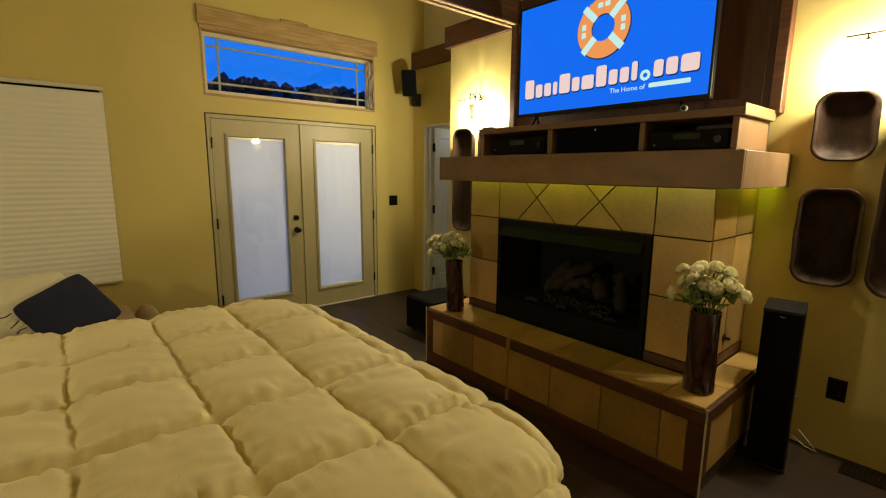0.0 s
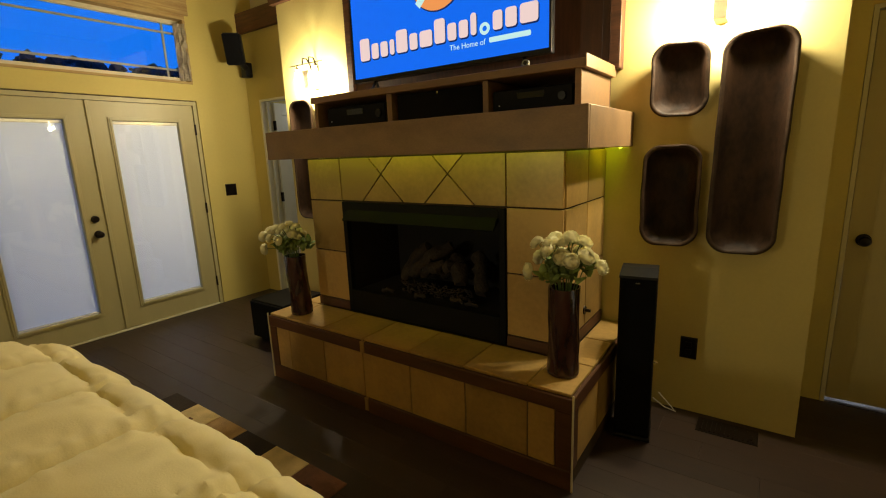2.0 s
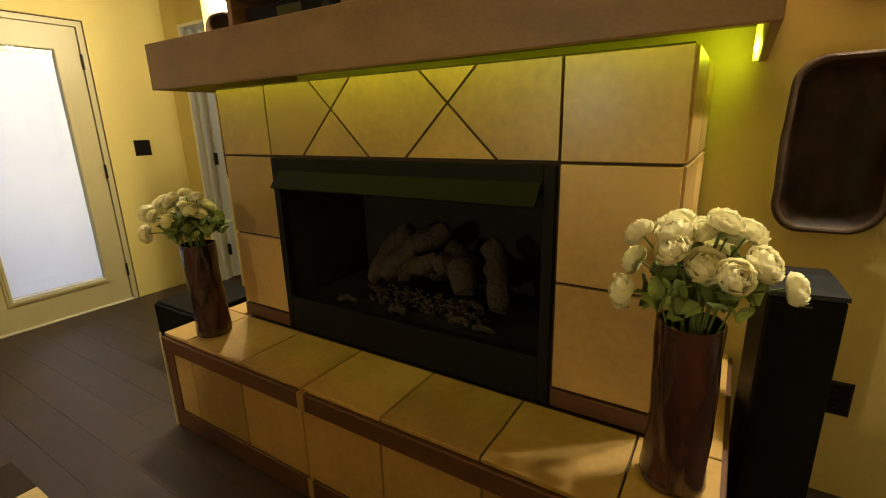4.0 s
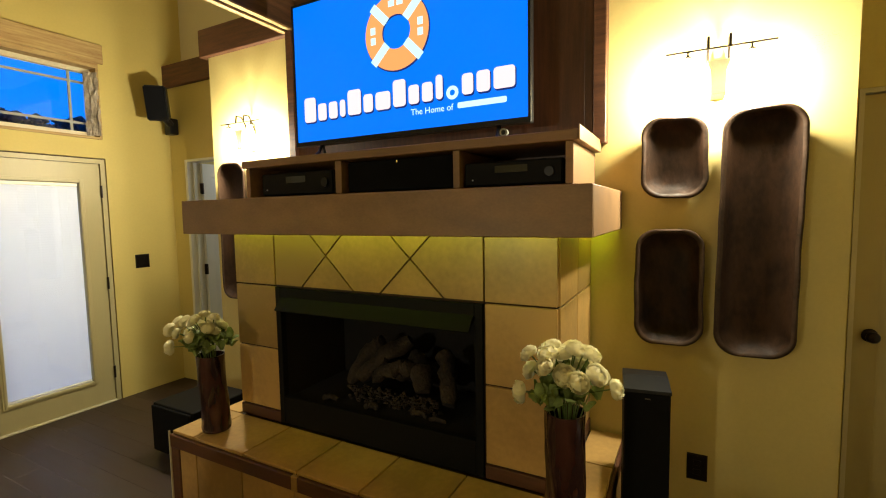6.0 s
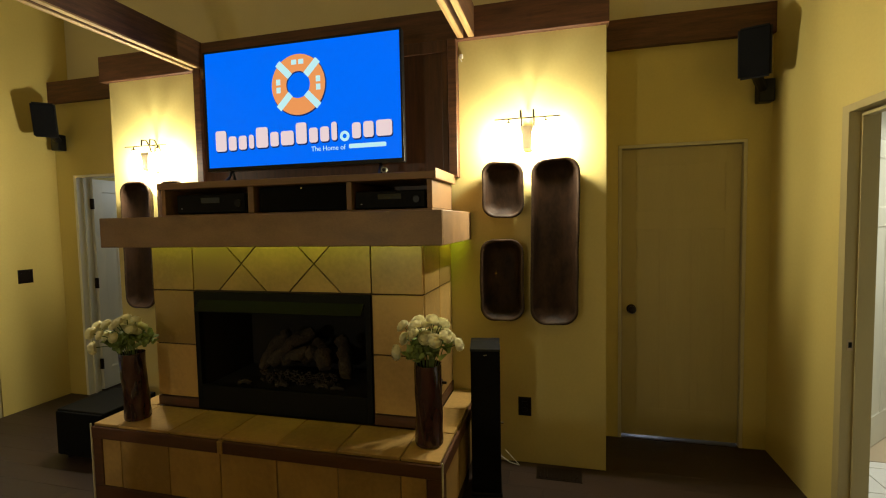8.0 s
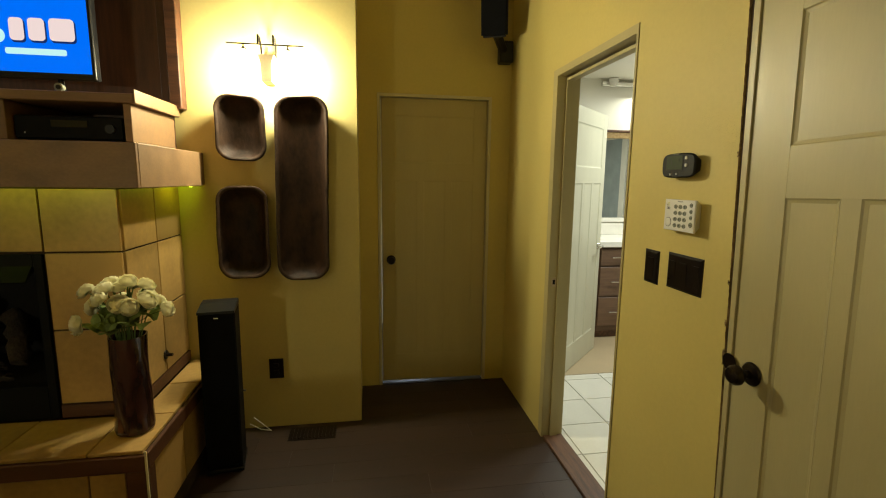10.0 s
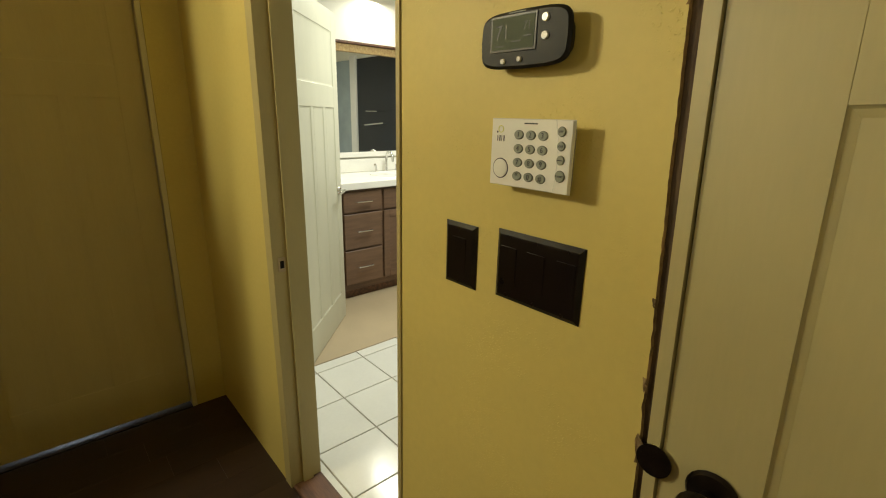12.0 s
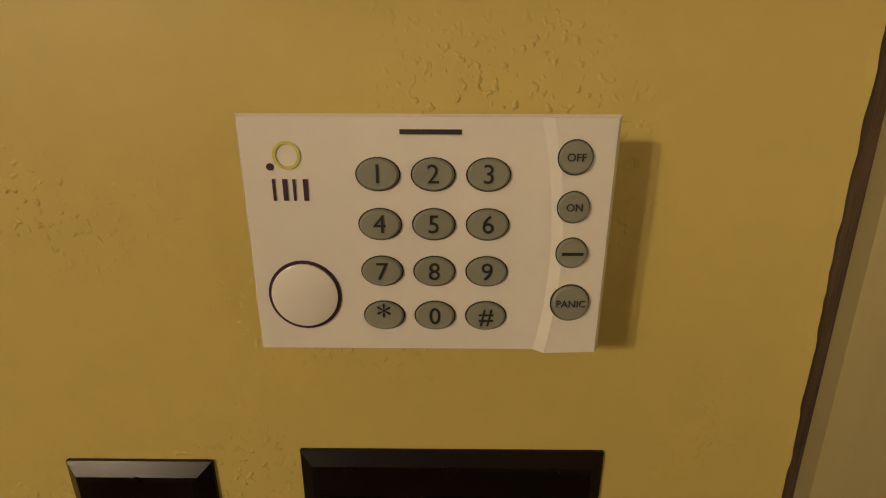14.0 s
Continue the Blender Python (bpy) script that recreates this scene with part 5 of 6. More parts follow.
# ---- bed, daybed and rug ----
BX0, BX1, BY0, BY1, BZ = -1.55, 1.098, 0.44, 2.41, 0.875
bed = thing("bed", (-0.2, 1.4, 0), "wide bed under a quilted cream down comforter", "bed")
part("base", boxed(BX0 + 0.12, BX1 - 0.24, BY0 + 0.22, BY1 - 0.16, 0.0, 0.42, bevel=0.02), BEIGEU, bed)
part("mattress", boxed(BX0 + 0.10, BX1 - 0.20, BY0 + 0.18, BY1 - 0.13, 0.421, 0.77, bevel=0.07, seg=3), PILLOW, bed)
cm = bmesh.new()
step, DROP, ROLL, ROUND = 0.0105, 0.46, 0.13, 0.38
nx, ny = int((BX1 - BX0 + 2 * DROP) / step), int((BY1 - BY0 + 2 * DROP) / step)
mx, my, hx, hy = (BX0 + BX1) / 2, (BY0 + BY1) / 2, (BX1 - BX0) / 2, (BY1 - BY0) / 2
rows = []
for i in range(nx + 1):
    row = []
    for j in range(ny + 1):
        s, t = BX0 - DROP + i * step, BY0 - DROP + j * step
        qx, qy = max(abs(s - mx) - hx + ROUND, 0), max(abs(t - my) - hy + ROUND, 0)
        ql = math.hypot(qx, qy)
        over = ql - ROUND + ROLL
        ox = math.copysign(qx / ql, s - mx) if ql else 0
        oy = math.copysign(qy / ql, t - my) if ql else 0
        move, drop, flat = 0.0, 0.0, 1.0
        if ql and over > 0:
            a = over / ROLL
            if a < math.pi / 2:
                move, drop, flat = ROLL * math.sin(a) - over, ROLL * (math.cos(a) - 1), math.cos(a)
            else:
                fall = min((a - math.pi / 2) * ROLL, 0.50)
                move, drop, flat = ROLL + 0.03 * fall - over, -ROLL - fall, 0.0
        u, v = (s - 0.095) / 0.297, (t - 0.895) / 0.346
        wob = noise.noise(Vector((s * 1.7, t * 1.7, 0))) * 0.07
        ru, rv = abs(math.sin(math.pi * (u + wob))), abs(math.sin(math.pi * (v - wob)))
        puff = (0.12 + 0.88 * ru ** 0.46) * (0.30 + 0.70 * rv ** 0.34)
        wr = noise.noise(Vector((s * 6, t * 6, 2.0))) * 0.008 + noise.noise(Vector((s * 7 + t * 4, t * 17, 5.0))) * 0.006
        by_u, by_v = math.exp(-((ru - 0.25) / 0.45) ** 2), math.exp(-((rv - 0.2) / 0.42) ** 2)
        wr += abs(noise.noise(Vector((s * 8, t * 24, 4.0)))) * 0.013 * by_u + abs(noise.noise(Vector((s * 25, t * 9, 7.0)))) * 0.020 * by_v
        wr += noise.noise(Vector((s * 26, t * 26, 9.0))) * 0.004 * max(by_u, by_v)
        lift = 0.052 * puff - 0.020 * math.exp(-(rv / 0.13) ** 2) + wr - 0.036
        side = lift * (1 - flat)
        row.append(cm.verts.new((s + ox * (move + side), t + oy * (move + side), BZ + drop + lift * flat)))
    rows.append(row)
for a, b in zip(rows, rows[1:]):
    for k in range(ny):
        cm.faces.new((a[k], b[k], b[k + 1], a[k + 1]))
part("comforter", cm, QUILT, bed, "quilted cream down comforter", smooth=True)
hb = thing("headboard", (-1.62, 1.43, 0), "dark wooden headboard of the bed", "headboard")
part("panel", boxed(-1.68, -1.62, 0.35, 2.5, 0.0, 1.35, bevel=0.01), BEAMW, hb)
for ey in (0.33, 2.52):
    part("post", boxed(-1.70, -1.60, ey - 0.05, ey + 0.05, 0.0, 1.42, bevel=0.01), BEAMW, hb)
# fixture assumed for the unseen lamp; its form and place are chosen
rl = thing("unseen_bed_lamp", (-1.65, 2.25, 1.35), "small lamp assumed on the headboard, out of view", "lamp")
part("clamp", boxed(-1.67, -1.63, 2.22, 2.28, 1.351, 1.39, bevel=0.004), BRONZE, rl)
part("stem", tube(bmesh.new(), [(-1.65, 2.25, 1.39), (-1.66, 2.25, 1.50), (-1.62, 2.25, 1.60), (-1.53, 2.25, 1.62)], 0.007, 8), BRONZE, rl, smooth=True)
part("cap", rod(bmesh.new(), (-1.52, 2.25, 1.585), (-1.52, 2.25, 1.62), 0.05, 0.02, 20), BRONZE, rl)

db = thing("daybed", (-0.3, 4.05, 0), "beige upholstered daybed under the window", "daybed")
part("seat", boxed(-1.5, 0.52, 3.52, 4.55, 0.10, 0.40, bevel=0.05, seg=3), BEIGEU, db, smooth=True)
am = bmesh.new()
loft(am, [[(0.53 + 0.20 * (0.5 + 0.5 * math.cos(a)) * 1.0, yv, 0.20 + 0.17 * max(-1, math.sin(a)) * (1.0 if math.sin(a) > 0 else 1.1)) for a in [2 * math.pi * k / 24 for k in range(24)]] for yv in (3.55, 3.58, 4.5, 4.53)])
part("arm", am, BEIGEU, db, smooth=True)
for fx in (-1.4, 0.45):
    for fy in (3.6, 4.45):
        part("leg", boxed(fx - 0.03, fx + 0.03, fy - 0.03, fy + 0.03, 0, 0.11, bevel=0.004), BEAMW, db)


def cushion(name, at, size, thick, m, mat, label, tassels=False):
    c = new(name)
    c.matrix_world = Matrix.Translation(at) @ m
    BASE[c.name] = Vector()
    tagged(c, label, "pillow", "pillows on the daybed")
    bm = bmesh.new()
    n = 22
    lay = []
    for sgn in (1, -1):
        g = []
        for i in range(n + 1):
            row = []
            for j in range(n + 1):
                u, v = 2 * i / n - 1, 2 * j / n - 1
                pinch = 1 - 0.07 * (u * u) * (1 - v * v) - 0.07 * (v * v) * (1 - u * u) + 0.0
                h = thick / 2 * max(0, (1 - u ** 4) * (1 - v ** 4)) ** 0.55
                h += noise.noise(Vector((u * 2.2, v * 2.2, 3 + sgn))) * 0.012 * (1 - max(abs(u), abs(v)))
                soft = 1 - 0.13 * (u * v) ** 4
                row.append(bm.verts.new((u * size[0] / 2 * pinch * soft, v * size[1] / 2 * pinch * soft, sgn * h)))
            g.append(row)
        for a, b in zip(g, g[1:]):
            for k in range(n):
                bm.faces.new((a[k], a[k + 1], b[k + 1], b[k]))
    bmesh.ops.remove_doubles(bm, verts=bm.verts[:], dist=0.0006)
    part("cover", bm, mat, c, smooth=True)
    if tassels:
        rr = random.Random(2)
        for k in range(14):
            y = -size[1] / 2 + size[1] * (k + 0.5) / 14
            part("tassel", tube(bmesh.new(), [(-size[0] / 2 * 0.97, y, 0), (-size[0] / 2 - 0.025, y + rr.uniform(-0.01, 0.01), -0.004), (-size[0] / 2 - 0.05, y + rr.uniform(-0.015, 0.015), -0.012)], 0.004, 6), PILLOW if k % 2 else NAVY, c)
    return c


cushion("throw_pillow", (0.13, 3.80, 0.585), (0.46, 0.44), 0.16, pose(0, 0, 0, 52, 8, 0) @ pose(0, 0, 0, 0, 0, 38), NAVY, "navy knitted throw pillow with a pale fringe", True)
cushion("bed_pillow", (-0.16, 4.02, 0.61), (0.62, 0.46), 0.18, pose(0, 0, 0, 48, -6, -8), PILLOW, "plump cream cotton pillow")
cushion("bed_pillow", (-0.62, 4.0, 0.56), (0.62, 0.46), 0.18, pose(0, 0, 0, 38, 4, 10), PILLOW, "plump cream cotton pillow")

rug = thing("patchwork_rug", (1.13, 2.33, 0), "patchwork rug of dark, cream and brown hide squares", "rug")
tone = {0: RUG_D, 1: RUG_L, 2: RUG_M, 3: RUG_L, 4: RUG_T}
order = "014203140231420314201342014302"
for i in range(5):
    for j in range(6):
        x1, y1 = 1.812 - i * 0.245, 3.112 - j * 0.258
        mt = tone[int(order[(i * 7 + j * 3 + i) % 30])]
        if i == 0:
            mt = (RUG_D, RUG_L, RUG_T, RUG_D, RUG_L, RUG_M)[j]
        if i == 1:
            mt = (RUG_T, RUG_M, RUG_D, RUG_T, RUG_M, RUG_L)[j]
        p = part("patch", boxed(x1 - 0.2435, x1 - 0.0015, y1 - 0.2565, y1 - 0.0015, 0.0, 0.011, bevel=0.003), mt, rug)
        if (i + j) % 2:
            part("inset_square", boxed(x1 - 0.14, x1 - 0.105, y1 - 0.146, y1 - 0.110, 0.0105, 0.0125), RUG_M if mt is not RUG_M else RUG_D, p)


# ---- keypad and thermostat ----
kp = thing("security_keypad", (1.825, BY, 1.337), "white plastic alarm keypad with grey oval keys", "keypad")
KY = -1.106
KX0, KX1, KZ0, KZ1 = 1.7525, 1.899, 1.338, 1.437
bd = bmesh.new()
rings = []
for d, y in ((0.015, BY + 0.0005), (0.010, BY + 0.010), (0.002, KY - 0.005), (0.0, KY - 0.002), (0.0012, KY)):
    rings.append([(KX0 + d, y, KZ0 + d), (KX1 - d, y, KZ0 + d), (KX1 - d, y, KZ1 - d), (KX0 + d, y, KZ1 - d)])
loft(bd, rings)
part("housing", bd, PLASTIC_W, kp)
# raised side panel with a curved edge
sp = bmesh.new()
n = 14
lo, hi = [], []
for i in range(n + 1):
    t = i / n
    z = KZ0 + 0.0012 + (KZ1 - KZ0 - 0.0024) * t
    xe = 1.7755 + 0.0055 * (2 * t - 1) ** 2 + 0.002 * t
    lo.append((xe, KY + 0.0002, z))
    hi.append((xe - 0.004, KY + 0.0034, z))
va = [sp.verts.new(p) for p in lo]
vb = [sp.verts.new(p) for p in hi]
vc = [sp.verts.new((KX0 + 0.0025, KY + 0.0022, p[2])) for p in lo]
vd = [sp.verts.new((KX0 + 0.0008, KY + 0.0002, p[2])) for p in lo]
for k in range(n):
    sp.faces.new((va[k], va[k + 1], vb[k + 1], vb[k]))
    sp.faces.new((vb[k], vb[k + 1], vc[k + 1], vc[k]))
    sp.faces.new((vc[k], vc[k + 1], vd[k + 1], vd[k]))
sp.faces.new((va[0], vb[0], vc[0], vd[0]))
sp.faces.new((va[-1], vd[-1], vc[-1], vb[-1]))
part("side_panel", sp, PLASTIC_W, kp, smooth=True)


def oval_key(cx, cz, rx, rz, y, body, size):
    n = 26
    def ring(kx, yy):
        return [(cx + math.cos(2 * math.pi * k / n) * rx * kx, yy, cz + math.sin(2 * math.pi * k / n) * rz * kx) for k in range(n)]
    rim = part("key_recess", loft(bmesh.new(), [ring(1.07, y + 0.0001), ring(1.07, y + 0.0004)]), INK, kp)
    k = part("key", loft(bmesh.new(), [ring(1.0, y + 0.0002), ring(1.0, y + 0.0012), ring(0.90, y + 0.0020)]), KEYGREY, kp, smooth=True)
    if body:
        part("key_mark", lettering(body, size, facing_plus_y(cx, y + 0.0021, cz)), INK, k)
    else:
        part("key_mark", boxed(cx - 0.0042, cx + 0.0042, y + 0.0020, y + 0.0024, cz - 0.0006, cz + 0.0006), INK, k)
    return k


for r, word in enumerate(("123", "456", "789", "*0#")):
    for c, ch in enumerate(word):
        oval_key(1.8452 - 0.0214 * c - 0.0002 * r, 1.4145 - 0.0198 * r, 0.0082, 0.0062, KY, ch, 0.0105 if ch != "*" else 0.014)
for cx, cz, r, word, sz in ((1.7703, 1.4215, 0.0063, "OFF", 0.0042), (1.7695, 1.4025, 0.0060, "ON", 0.0042), (1.7687, 1.3840, 0.0060, "", 0), (1.7677, 1.3625, 0.0076, "PANIC", 0.0042)):
    oval_key(cx, cz, r, r, KY + 0.0030, word, sz)
n = 36
def disc(r, y):
    return [(1.8775 + math.cos(2 * math.pi * k / n) * r, y, 1.3640 + math.sin(2 * math.pi * k / n) * r) for k in range(n)]
part("button_groove", loft(bmesh.new(), [disc(0.0152, KY + 0.0001), disc(0.0152, KY + 0.0005)]), PURPLE, kp)
part("round_button", loft(bmesh.new(), [disc(0.0138, KY + 0.0002), disc(0.0138, KY + 0.0012), disc(0.0125, KY + 0.0018)]), PLASTIC_W, kp, smooth=True)
part("speaker_slot", boxed(1.8130, 1.8365, KY + 0.0001, KY + 0.0006, 1.4296, 1.4314), INK, kp)
# maker's mark: plain bars and a ring
for k, hh in enumerate((0.0085, 0.0085, 0.0085, 0.0085)):
    x = 1.8865 - k * 0.0040
    part("mark_bar", boxed(x - 0.0010 - (0.0008 if k in (1, 3) else 0), x, KY + 0.0001, KY + 0.0005, 1.4040, 1.4040 + hh), PURPLE, kp)
rg = bmesh.new()
rr1 = []
for r, y in ((0.0042, KY + 0.0005), (0.0054, KY + 0.0005), (0.0054, KY + 0.0001), (0.0042, KY + 0.0001)):
    rr1.append([rg.verts.new((1.8800 + math.cos(2 * math.pi * k / 24) * r, y, 1.4215 + math.sin(2 * math.pi * k / 24) * r)) for k in range(24)])
for a, b in zip(rr1, rr1[1:] + rr1[:1]):
    for k in range(24):
        rg.faces.new((a[k], a[(k + 1) % 24], b[(k + 1) % 24], b[k]))
part("mark_ring", rg, LIME, kp)
part("mark_dot", rod(bmesh.new(), (1.8868, KY, 1.4172), (1.8868, KY + 0.0005, 1.4172), 0.0014, n=12), PURPLE, kp)

th = thing("thermostat", (1.85, BY, 1.505), "dark grey wall thermostat with a green-grey display", "thermostat")
TY = -1.103
def thermo_ring(d, y):
    pts = []
    c, hw, hz = (1.8500, 1.5425), 0.079 - d, 0.0385 - d
    for k in range(40):
        a = 2 * math.pi * k / 40
        e = 2 / 6.5
        u = math.copysign(abs(math.cos(a)) ** e, math.cos(a)) * hw
        v = math.copysign(abs(math.sin(a)) ** e, math.sin(a)) * hz * (1 - 0.08 * (u / hw) ** 2)
        pts.append((c[0] + u * (1 - 0.05 * (v / hz) ** 2), y, c[1] + v))
    return pts
part("housing", loft(bmesh.new(), [thermo_ring(0.014, BY + 0.0005), thermo_ring(0.009, BY + 0.012), thermo_ring(0.001, TY - 0.008), thermo_ring(0.0, TY - 0.004), thermo_ring(0.004, TY)]), surface("grey_black_plastic", (0.008, 0.0075, 0.007), spec=0.2, rough=0.5, var=0.1, bump=0.03), th, smooth=True)
part("display_rim", boxed(1.8235, 1.9070, TY, TY + 0.0012, 1.5270, 1.5755, bevel=0.0008), BLACKP, th)
dsp = part("display", boxed(1.8275, 1.9030, TY + 0.0011, TY + 0.0017, 1.5305, 1.5720), LCD, th, "green-grey liquid crystal display")
part("reading", lettering("71", 0.026, facing_plus_y(1.884, TY + 0.0018, 1.5530)), INK, dsp)
part("reading", lettering("71", 0.014, facing_plus_y(1.8395, TY + 0.0018, 1.5585)), INK, dsp)
for x0, x1, z in ((1.850, 1.866, 1.5395), (1.831, 1.846, 1.545), (1.880, 1.896, 1.5345)):
    part("reading_bar", boxed(x0, x1, TY + 0.0016, TY + 0.0020, z, z + 0.0016), INK, dsp)
for cx, cz, r in ((1.8105, 1.5650, 0.0058), (1.8095, 1.5430, 0.0058), (1.8810, 1.5150, 0.0040), (1.8510, 1.5165, 0.0040)):
    part("button", rod(bmesh.new(), (cx, TY - 0.001, cz), (cx, TY + 0.0030, cz), r, r * 0.85, 18), PLASTIC_W, th, "small pale button", smooth=True)
part("maker_bar", boxed(1.845, 1.875, TY - 0.0002, TY + 0.0004, 1.5768, 1.5782), KEYGREY, th)


# ---- bathroom ----
BF = BY - 0.12
bw = bmesh.new()
box(bw, 0.9, 1.0, -4.7, BF, 0, 2.5)
box(bw, 1.0, 5.1, -4.7, -4.6, 0, 2.5)
box(bw, 5.0, 5.1, -4.6, BF, 0, 2.5)
structure("wall_bathroom", bw, BATH, "off-white bathroom walls")
structure("wall_bathroom_lining", holed(bmesh.new(), "y", BF - 0.006, BF - 0.001, 1.0, 5.0, 0, 2.5, [(2.17, 2.962, 0, 2.07)]), BATH, "off-white bathroom wall face")
structure("wall_bathroom_stub", boxed(3.60, 3.70, -1.545, BF - 0.007, 0, 2.5), BATH, "short off-white wall by the inner door")
structure("ceiling_bathroom", boxed(0.9, 5.1, -4.7, BF, 2.5, 2.56), BATH, "off-white bathroom ceiling", "ceiling")
bfl = structure("floor_bathroom", boxed(1.0, 5.0, -4.6, BF, -0.06, 0.0), BGROUT, "white square floor tiles with beige grout", "floor")
BASE[bfl.name] = Vector()
panel_door("door_5", Matrix.Translation((3.665, -1.575, 0.012)) @ pose(0, 0, 0, 0, 0, -45) @ Matrix.Diagonal((1, 1, 1, 1)), 0.79, 2.02, DOORC, "cream white panelled inner bathroom door standing ajar", 0.725, lever=True, deep=0.0065, hinge_pts=(0.25, 1.03, 1.80))

vn = thing("vanity_cabinet", (4.72, -3.2, 0), "brown oak bathroom vanity cabinet with chrome pulls", "vanity")
VX = 4.45
part("body", boxed(VX + 0.012, 4.998, -4.3, -2.255, 0.08, 0.888), VANW, vn)
part("toe_kick", boxed(VX + 0.05, 4.998, -4.3, -2.26, 0.0, 0.079), BEAMW, vn)
def pull(parent, y0, y1, z):
    bm = tube(bmesh.new(), [(VX - 0.008, y0, z), (VX - 0.034, y0 + 0.004, z), (VX - 0.034, y1 - 0.004, z), (VX - 0.008, y1, z)], 0.006)
    part("pull", bm, CHROME, parent, "chrome pull", smooth=True)
for z0, z1 in ((0.715, 0.872), (0.425, 0.700), (0.135, 0.410)):
    dr = part("drawer", boxed(VX - 0.008, VX + 0.0115, -2.612, -2.270, z0, z1, bevel=0.004), VANW, vn)
    pull(dr, -2.51, -2.37, (z0 + z1) / 2)
for y0, y1 in ((-3.02, -2.632), (-3.42, -3.03), (-3.83, -3.44), (-4.22, -3.85)):
    dr = part("drawer", boxed(VX - 0.008, VX + 0.0115, y0, y1, 0.715, 0.872, bevel=0.004), VANW, vn)
    cd = part("cabinet_door", boxed(VX - 0.004, VX + 0.0115, y0, y1, 0.135, 0.700, bevel=0.003), VANW, vn)
    rim = bmesh.new()
    box(rim, VX - 0.010, VX - 0.0041, y0, y0 + 0.055, 0.135, 0.70, bevel=0.002)
    box(rim, VX - 0.010, VX - 0.0041, y1 - 0.055, y1, 0.135, 0.70, bevel=0.002)
    box(rim, VX - 0.010, VX - 0.0041, y0 + 0.056, y1 - 0.056, 0.645, 0.70, bevel=0.002)
    box(rim, VX - 0.010, VX - 0.0041, y0 + 0.056, y1 - 0.056, 0.135, 0.19, bevel=0.002)
    part("door_rim", rim, VANW, cd)
ct = thing("vanity_worktop", (4.71, -3.2, 0.889), "white cultured marble vanity top with upstand", "worktop")
part("slab", boxed(VX - 0.03, 4.998, -4.3, -2.24, 0.890, 0.945, bevel=0.006, seg=2), COUNTER, ct)
part("upstand", boxed(4.972, 4.998, -4.3, -2.24, 0.946, 1.06, bevel=0.004), COUNTER, ct)
part("basin_rim", loft(bmesh.new(), [[(4.70 + math.cos(2 * math.pi * k / 32) * 0.19 * s, -2.95 + math.sin(2 * math.pi * k / 32) * 0.24 * s, z) for k in range(32)] for s, z in ((1.06, 0.9452), (1.04, 0.953), (0.96, 0.953), (0.90, 0.948))]), COUNTER, ct, smooth=True)
fc = thing("faucet", (4.91, -2.98, 0.946), "chrome gooseneck basin faucet with two handles", "faucet")
part("spout", tube(bmesh.new(), [(4.91, -2.98, 0.946), (4.91, -2.98, 1.07)] + [(4.86 + 0.05 * math.cos(a), -2.98, 1.07 + 0.05 * math.sin(a)) for a in (0.5, 1.0, 1.57, 2.1, 2.7, 3.14)] + [(4.808, -2.98, 1.04)], 0.011, 10), CHROME, fc, smooth=True)
for k in (-0.11, 0.11):
    part("handle", tube(bmesh.new(), [(4.91, -2.98 + k, 0.946), (4.91, -2.98 + k, 1.0), (4.90, -2.98 + k * 1.15, 1.015), (4.86, -2.98 + k * 1.4, 1.015)], 0.009, 8), CHROME, fc, smooth=True)
mr = thing("bathroom_mirror", (4.99, -3.2, 1.12), "wide bathroom mirror in a light wood frame", "mirror")
part("mirror_glass", boxed(4.988, 4.998, -4.2, -2.30, 1.12, 1.925), MIRROR, mr)
part("top_rail", boxed(4.965, 4.998, -4.25, -2.25, 1.926, 1.985, bevel=0.003), PINE, mr, "light wood top rail")
part("top_cap", boxed(4.945, 4.998, -4.27, -2.23, 1.986, 2.006, bevel=0.003), BEAMW, mr, "dark wood cap")
part("side_rail", boxed(4.972, 4.998, -2.299, -2.25, 1.08, 1.925, bevel=0.003), PINE, mr)
part("bottom_rail", boxed(4.972, 4.987, -4.2, -2.30, 1.075, 1.119, bevel=0.003), COUNTER, mr)
vl = thing("vanity_lamp", (4.95, -2.9, 2.42), "chrome vanity light bar over the mirror", "wall lamp")
part("bar", boxed(4.955, 4.998, -3.35, -2.45, 2.43, 2.47, bevel=0.004), CHROME, vl)
for k in range(3):
    part("shade", rod(bmesh.new(), (4.93, -3.25 + 0.35 * k, 2.42), (4.93, -3.25 + 0.35 * k, 2.49), 0.03, 0.05, 20), PLASTIC_W, vl)
sh2 = thing("shower_enclosure", (2.4, -4.55, 0), "dark glazed shower wall with chrome rails", "shower")
part("dark_panel", boxed(1.97, 3.6, -4.598, -4.58, 0.05, 2.25), DARKGL, sh2, "dark glossy panel")
part("white_post", boxed(1.80, 1.965, -4.598, -4.55, 0.0, 2.3, bevel=0.006), PLASTIC_W, sh2)
part("glass_panel", boxed(1.05, 1.79, -4.598, -4.585, 0.05, 2.25), surface("grey_blue_tile", (0.32, 0.38, 0.40), rough=0.2, var=0.1, bump=0.05), sh2)
part("tray", boxed(1.05, 3.6, -4.5795, -4.40, 0.001, 0.05, bevel=0.01), COUNTER, sh2)
part("grab_rail", tube(bmesh.new(), [(2.25, -4.58, 1.28), (2.25, -4.53, 1.28), (2.75, -4.53, 1.32), (2.75, -4.58, 1.32)], 0.012, 8), CHROME, sh2, smooth=True)
part("shelf", boxed(2.35, 2.65, -4.579, -4.48, 1.48, 1.49, bevel=0.003), CHROME, sh2)
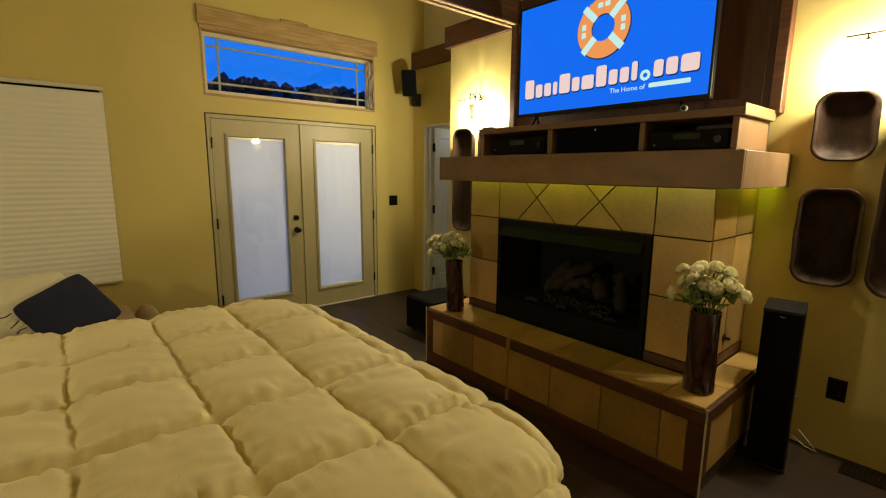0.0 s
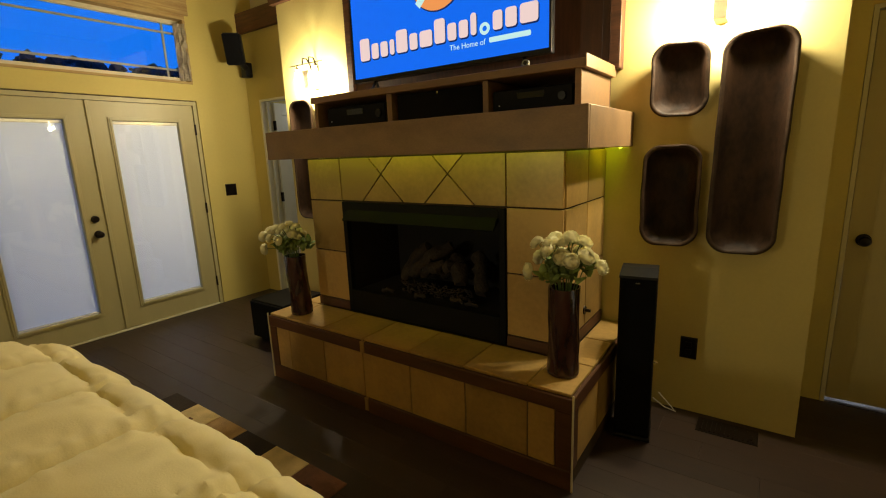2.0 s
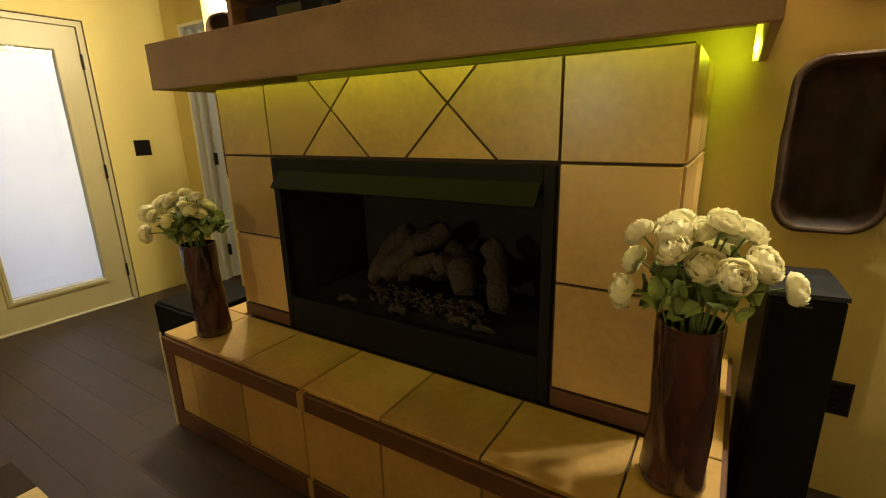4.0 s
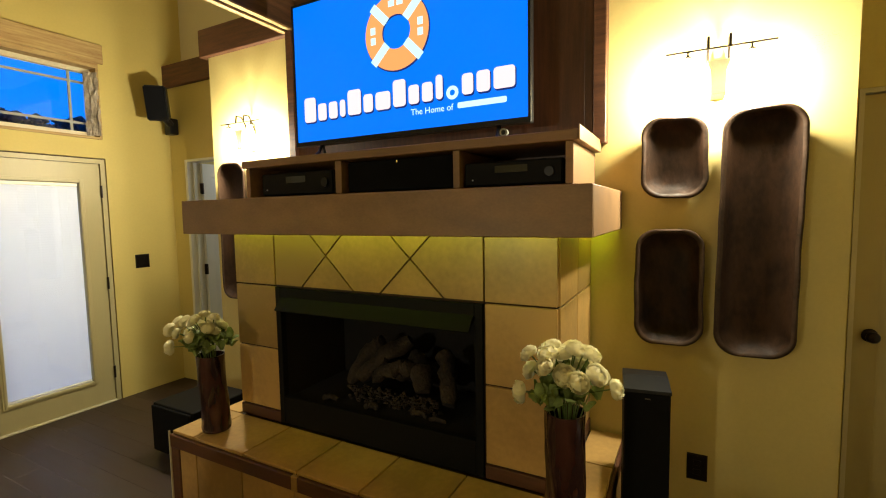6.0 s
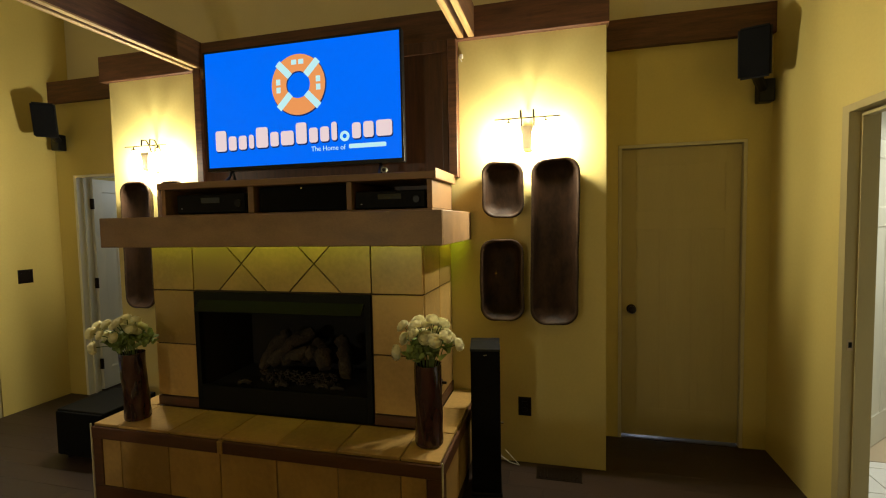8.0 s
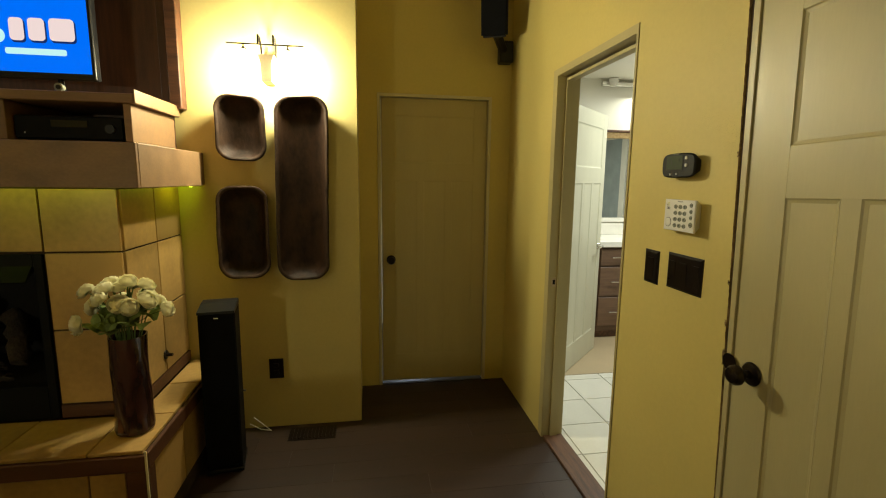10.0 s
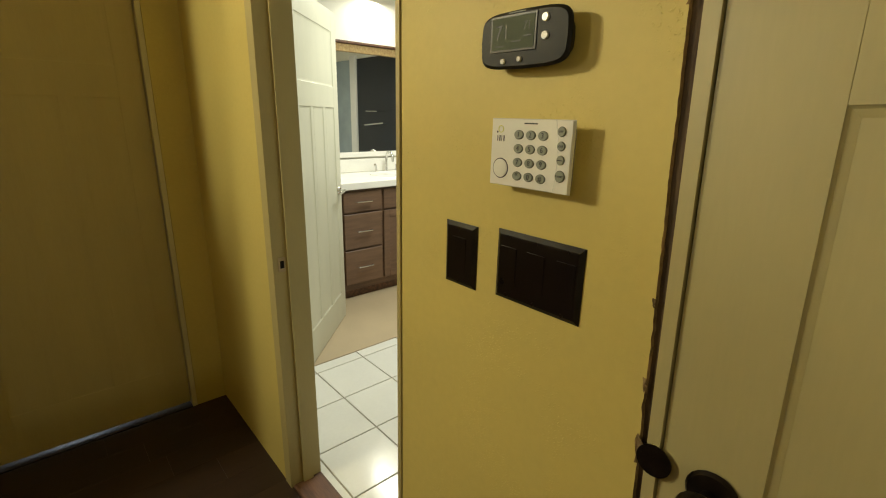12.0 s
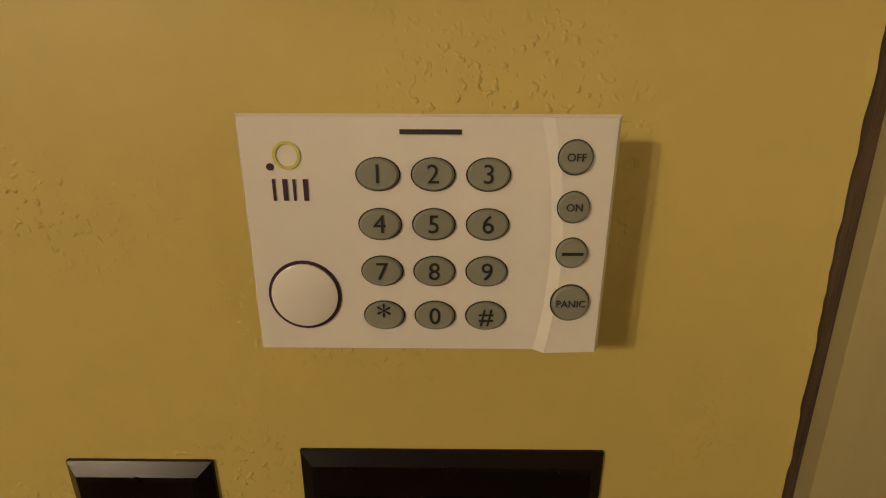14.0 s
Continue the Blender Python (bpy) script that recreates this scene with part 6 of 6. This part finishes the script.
cl2 = thing("ceiling_lamp", (3.6, -2.75, 2.44), "flat white bathroom ceiling lamp", "ceiling lamp")
part("housing", boxed(3.3, 3.9, -3.05, -2.45, 2.465, 2.499, bevel=0.005), PLASTIC_W, cl2)

# ---- small things by the chimney wall ----
gv = thing("gas_valve", (2.93, 0.874, 0.60), "small black gas valve key on the tiled side", "valve")
part("rose", rod(bmesh.new(), (2.93, 0.8745, 0.60), (2.93, 0.868, 0.60), 0.024, 0.022, 18), BRONZE, gv)
part("key", rod(bmesh.new(), (2.93, 0.868, 0.60), (2.93, 0.840, 0.60), 0.008, n=10), BRONZE, gv)
wc = thing("wall_clip", (CX, 0.785, 2.60), "small white plastic cable clip on the wall", "clip")
part("clip_body", boxed(CX - 0.016, CX - 0.0005, 0.772, 0.795, 2.585, 2.615, bevel=0.004), PLASTIC_W, wc)
part("clip_hook", tube(bmesh.new(), [(CX - 0.014, 0.783, 2.59), (CX - 0.026, 0.783, 2.575), (CX - 0.024, 0.775, 2.56)], 0.003, 6), PLASTIC_W, wc)
cb = bmesh.new()
tube(cb, [(3.14, 0.52, 0.12), (3.17, 0.47, 0.05), (3.19, 0.44, 0.006), (3.21, 0.50, 0.006), (3.20, 0.56, 0.05)], 0.003, 6)
solo("speaker_cable", cb, PLASTIC_W, (3.19, 0.44, 0.0), "thin pale speaker cable behind the tower", "cable", smooth=True)

# ---- outside ----
structure("ground", boxed(-300, 300, FY + 0.17, 600, -0.5, -0.3), GROUND, "dark garden ground at dusk", "ground")
tl = bmesh.new()
rr = random.Random(11)


def ridge(x):
    return 13.5 + noise.noise(Vector((x * 0.10, 0, 0))) * 0.9 + noise.noise(Vector((x * 0.42, 3, 0))) * 0.55


tops = [(x * 0.5, 66, ridge(x * 0.5) - 0.7) for x in range(-80, 181)]
for a, b in zip(tops, tops[1:]):
    prism(tl, [(a[0], 66, -0.3), (b[0], 66, -0.3), b, a], (0, 4, 0))
leafy = bmesh.new()
for i in range(900):
    x = rr.uniform(-38, 88)
    r = rr.uniform(0.22, 0.75)
    bmesh.ops.create_icosphere(leafy, subdivisions=1, radius=r, matrix=Matrix.Translation((x, rr.uniform(62.5, 66), ridge(x) - 0.45 - abs(rr.gauss(0, 0.9)) - r * 0.4)))
for v in leafy.verts:
    v.co += Vector(noise.noise_vector(v.co * 1.3)) * 0.22 + Vector(noise.noise_vector(v.co * 3.7)) * 0.14
bm_tmp = bpy.data.meshes.new("leafy")
leafy.to_mesh(bm_tmp)
leafy.free()
tl.from_mesh(bm_tmp)
tagged(new("distant_trees", to_mesh("distant_trees", tl, FOLIAGE)), "dark wooded ridge against the dusk sky", "trees", kind="stuff")

# ---- planks and tiles ----
PLANKS = {}
def plank_mesh(w, l):
    key = (round(w, 3), round(l, 3))
    if key not in PLANKS:
        bm = boxed(-w / 2, w / 2, -l / 2, l / 2, -0.0118, 0)
        top = [e for e in bm.edges if all(v.co.z > -0.001 for v in e.verts)]
        bmesh.ops.bevel(bm, geom=top, offset=0.0007, segments=1, affect="EDGES")
        PLANKS[key] = to_mesh("plank", bm, PLANK)
    return PLANKS[key]


BASE[floor.name] = Vector()
rr = random.Random(5)
rest = bmesh.new()
PW = 0.152
col = 0
x = 3.73
while x > -3.2:
    y = BY - 0.004 - rr.uniform(0, 1.1)
    while y < FY + 0.03:
        y0, y1 = max(y, BY - 0.004), min(y + 1.22, FY + 0.06)
        if y1 - y0 > 0.03:
            w = min(PW, x + 3.2) - 0.0006
            if x > 0.0:
                piece("plank", plank_mesh(w, y1 - y0 - 0.0006), floor, (x - PW / 2, (y0 + y1) / 2, 0))
            else:
                box(rest, x - w, x - 0.0012, y0, y1 - 0.0012, -0.0118, 0)
        y += 1.22
    x -= PW
pr = part("far_planks", rest, PLANK, floor)
tagged(pr, kind="stuff")
structure("floor_back_rooms", boxed(3.74, 5.2, BY, FY, -0.011, -0.001), PLANK, "dark floor of the rooms behind", "floor")
TM = {}
structure("floor_inner_bathroom", boxed(3.702, 5.0, -4.6, BF - 0.006, 0.0005, 0.007), BEIGEV, "beige sheet floor of the inner bathroom", "floor")
for i in range(-7, 4):
    for j in range(0, 12):
        x0, x1 = max(1.0, 3.005 + 0.305 * i), min(3.70, 3.005 + 0.305 * (i + 1))
        y1, y0 = min(BF, -1.290 - 0.305 * (j - 1)), max(-4.6, -1.290 - 0.305 * j)
        if x1 - x0 < 0.03 or y1 - y0 < 0.03:
            continue
        key = (round(x1 - x0, 3), round(y1 - y0, 3))
        if key not in TM:
            bm = boxed(-(x1 - x0) / 2 + 0.003, (x1 - x0) / 2 - 0.003, -(y1 - y0) / 2 + 0.003, (y1 - y0) / 2 - 0.003, 0, 0.006)
            bmesh.ops.bevel(bm, geom=[e for e in bm.edges if all(v.co.z > 0.004 for v in e.verts)], offset=0.0015, segments=1, affect="EDGES")
            TM[key] = to_mesh("tile", bm, BTILE)
        piece("tile", TM[key], bfl, ((x0 + x1) / 2, (y0 + y1) / 2, 0))
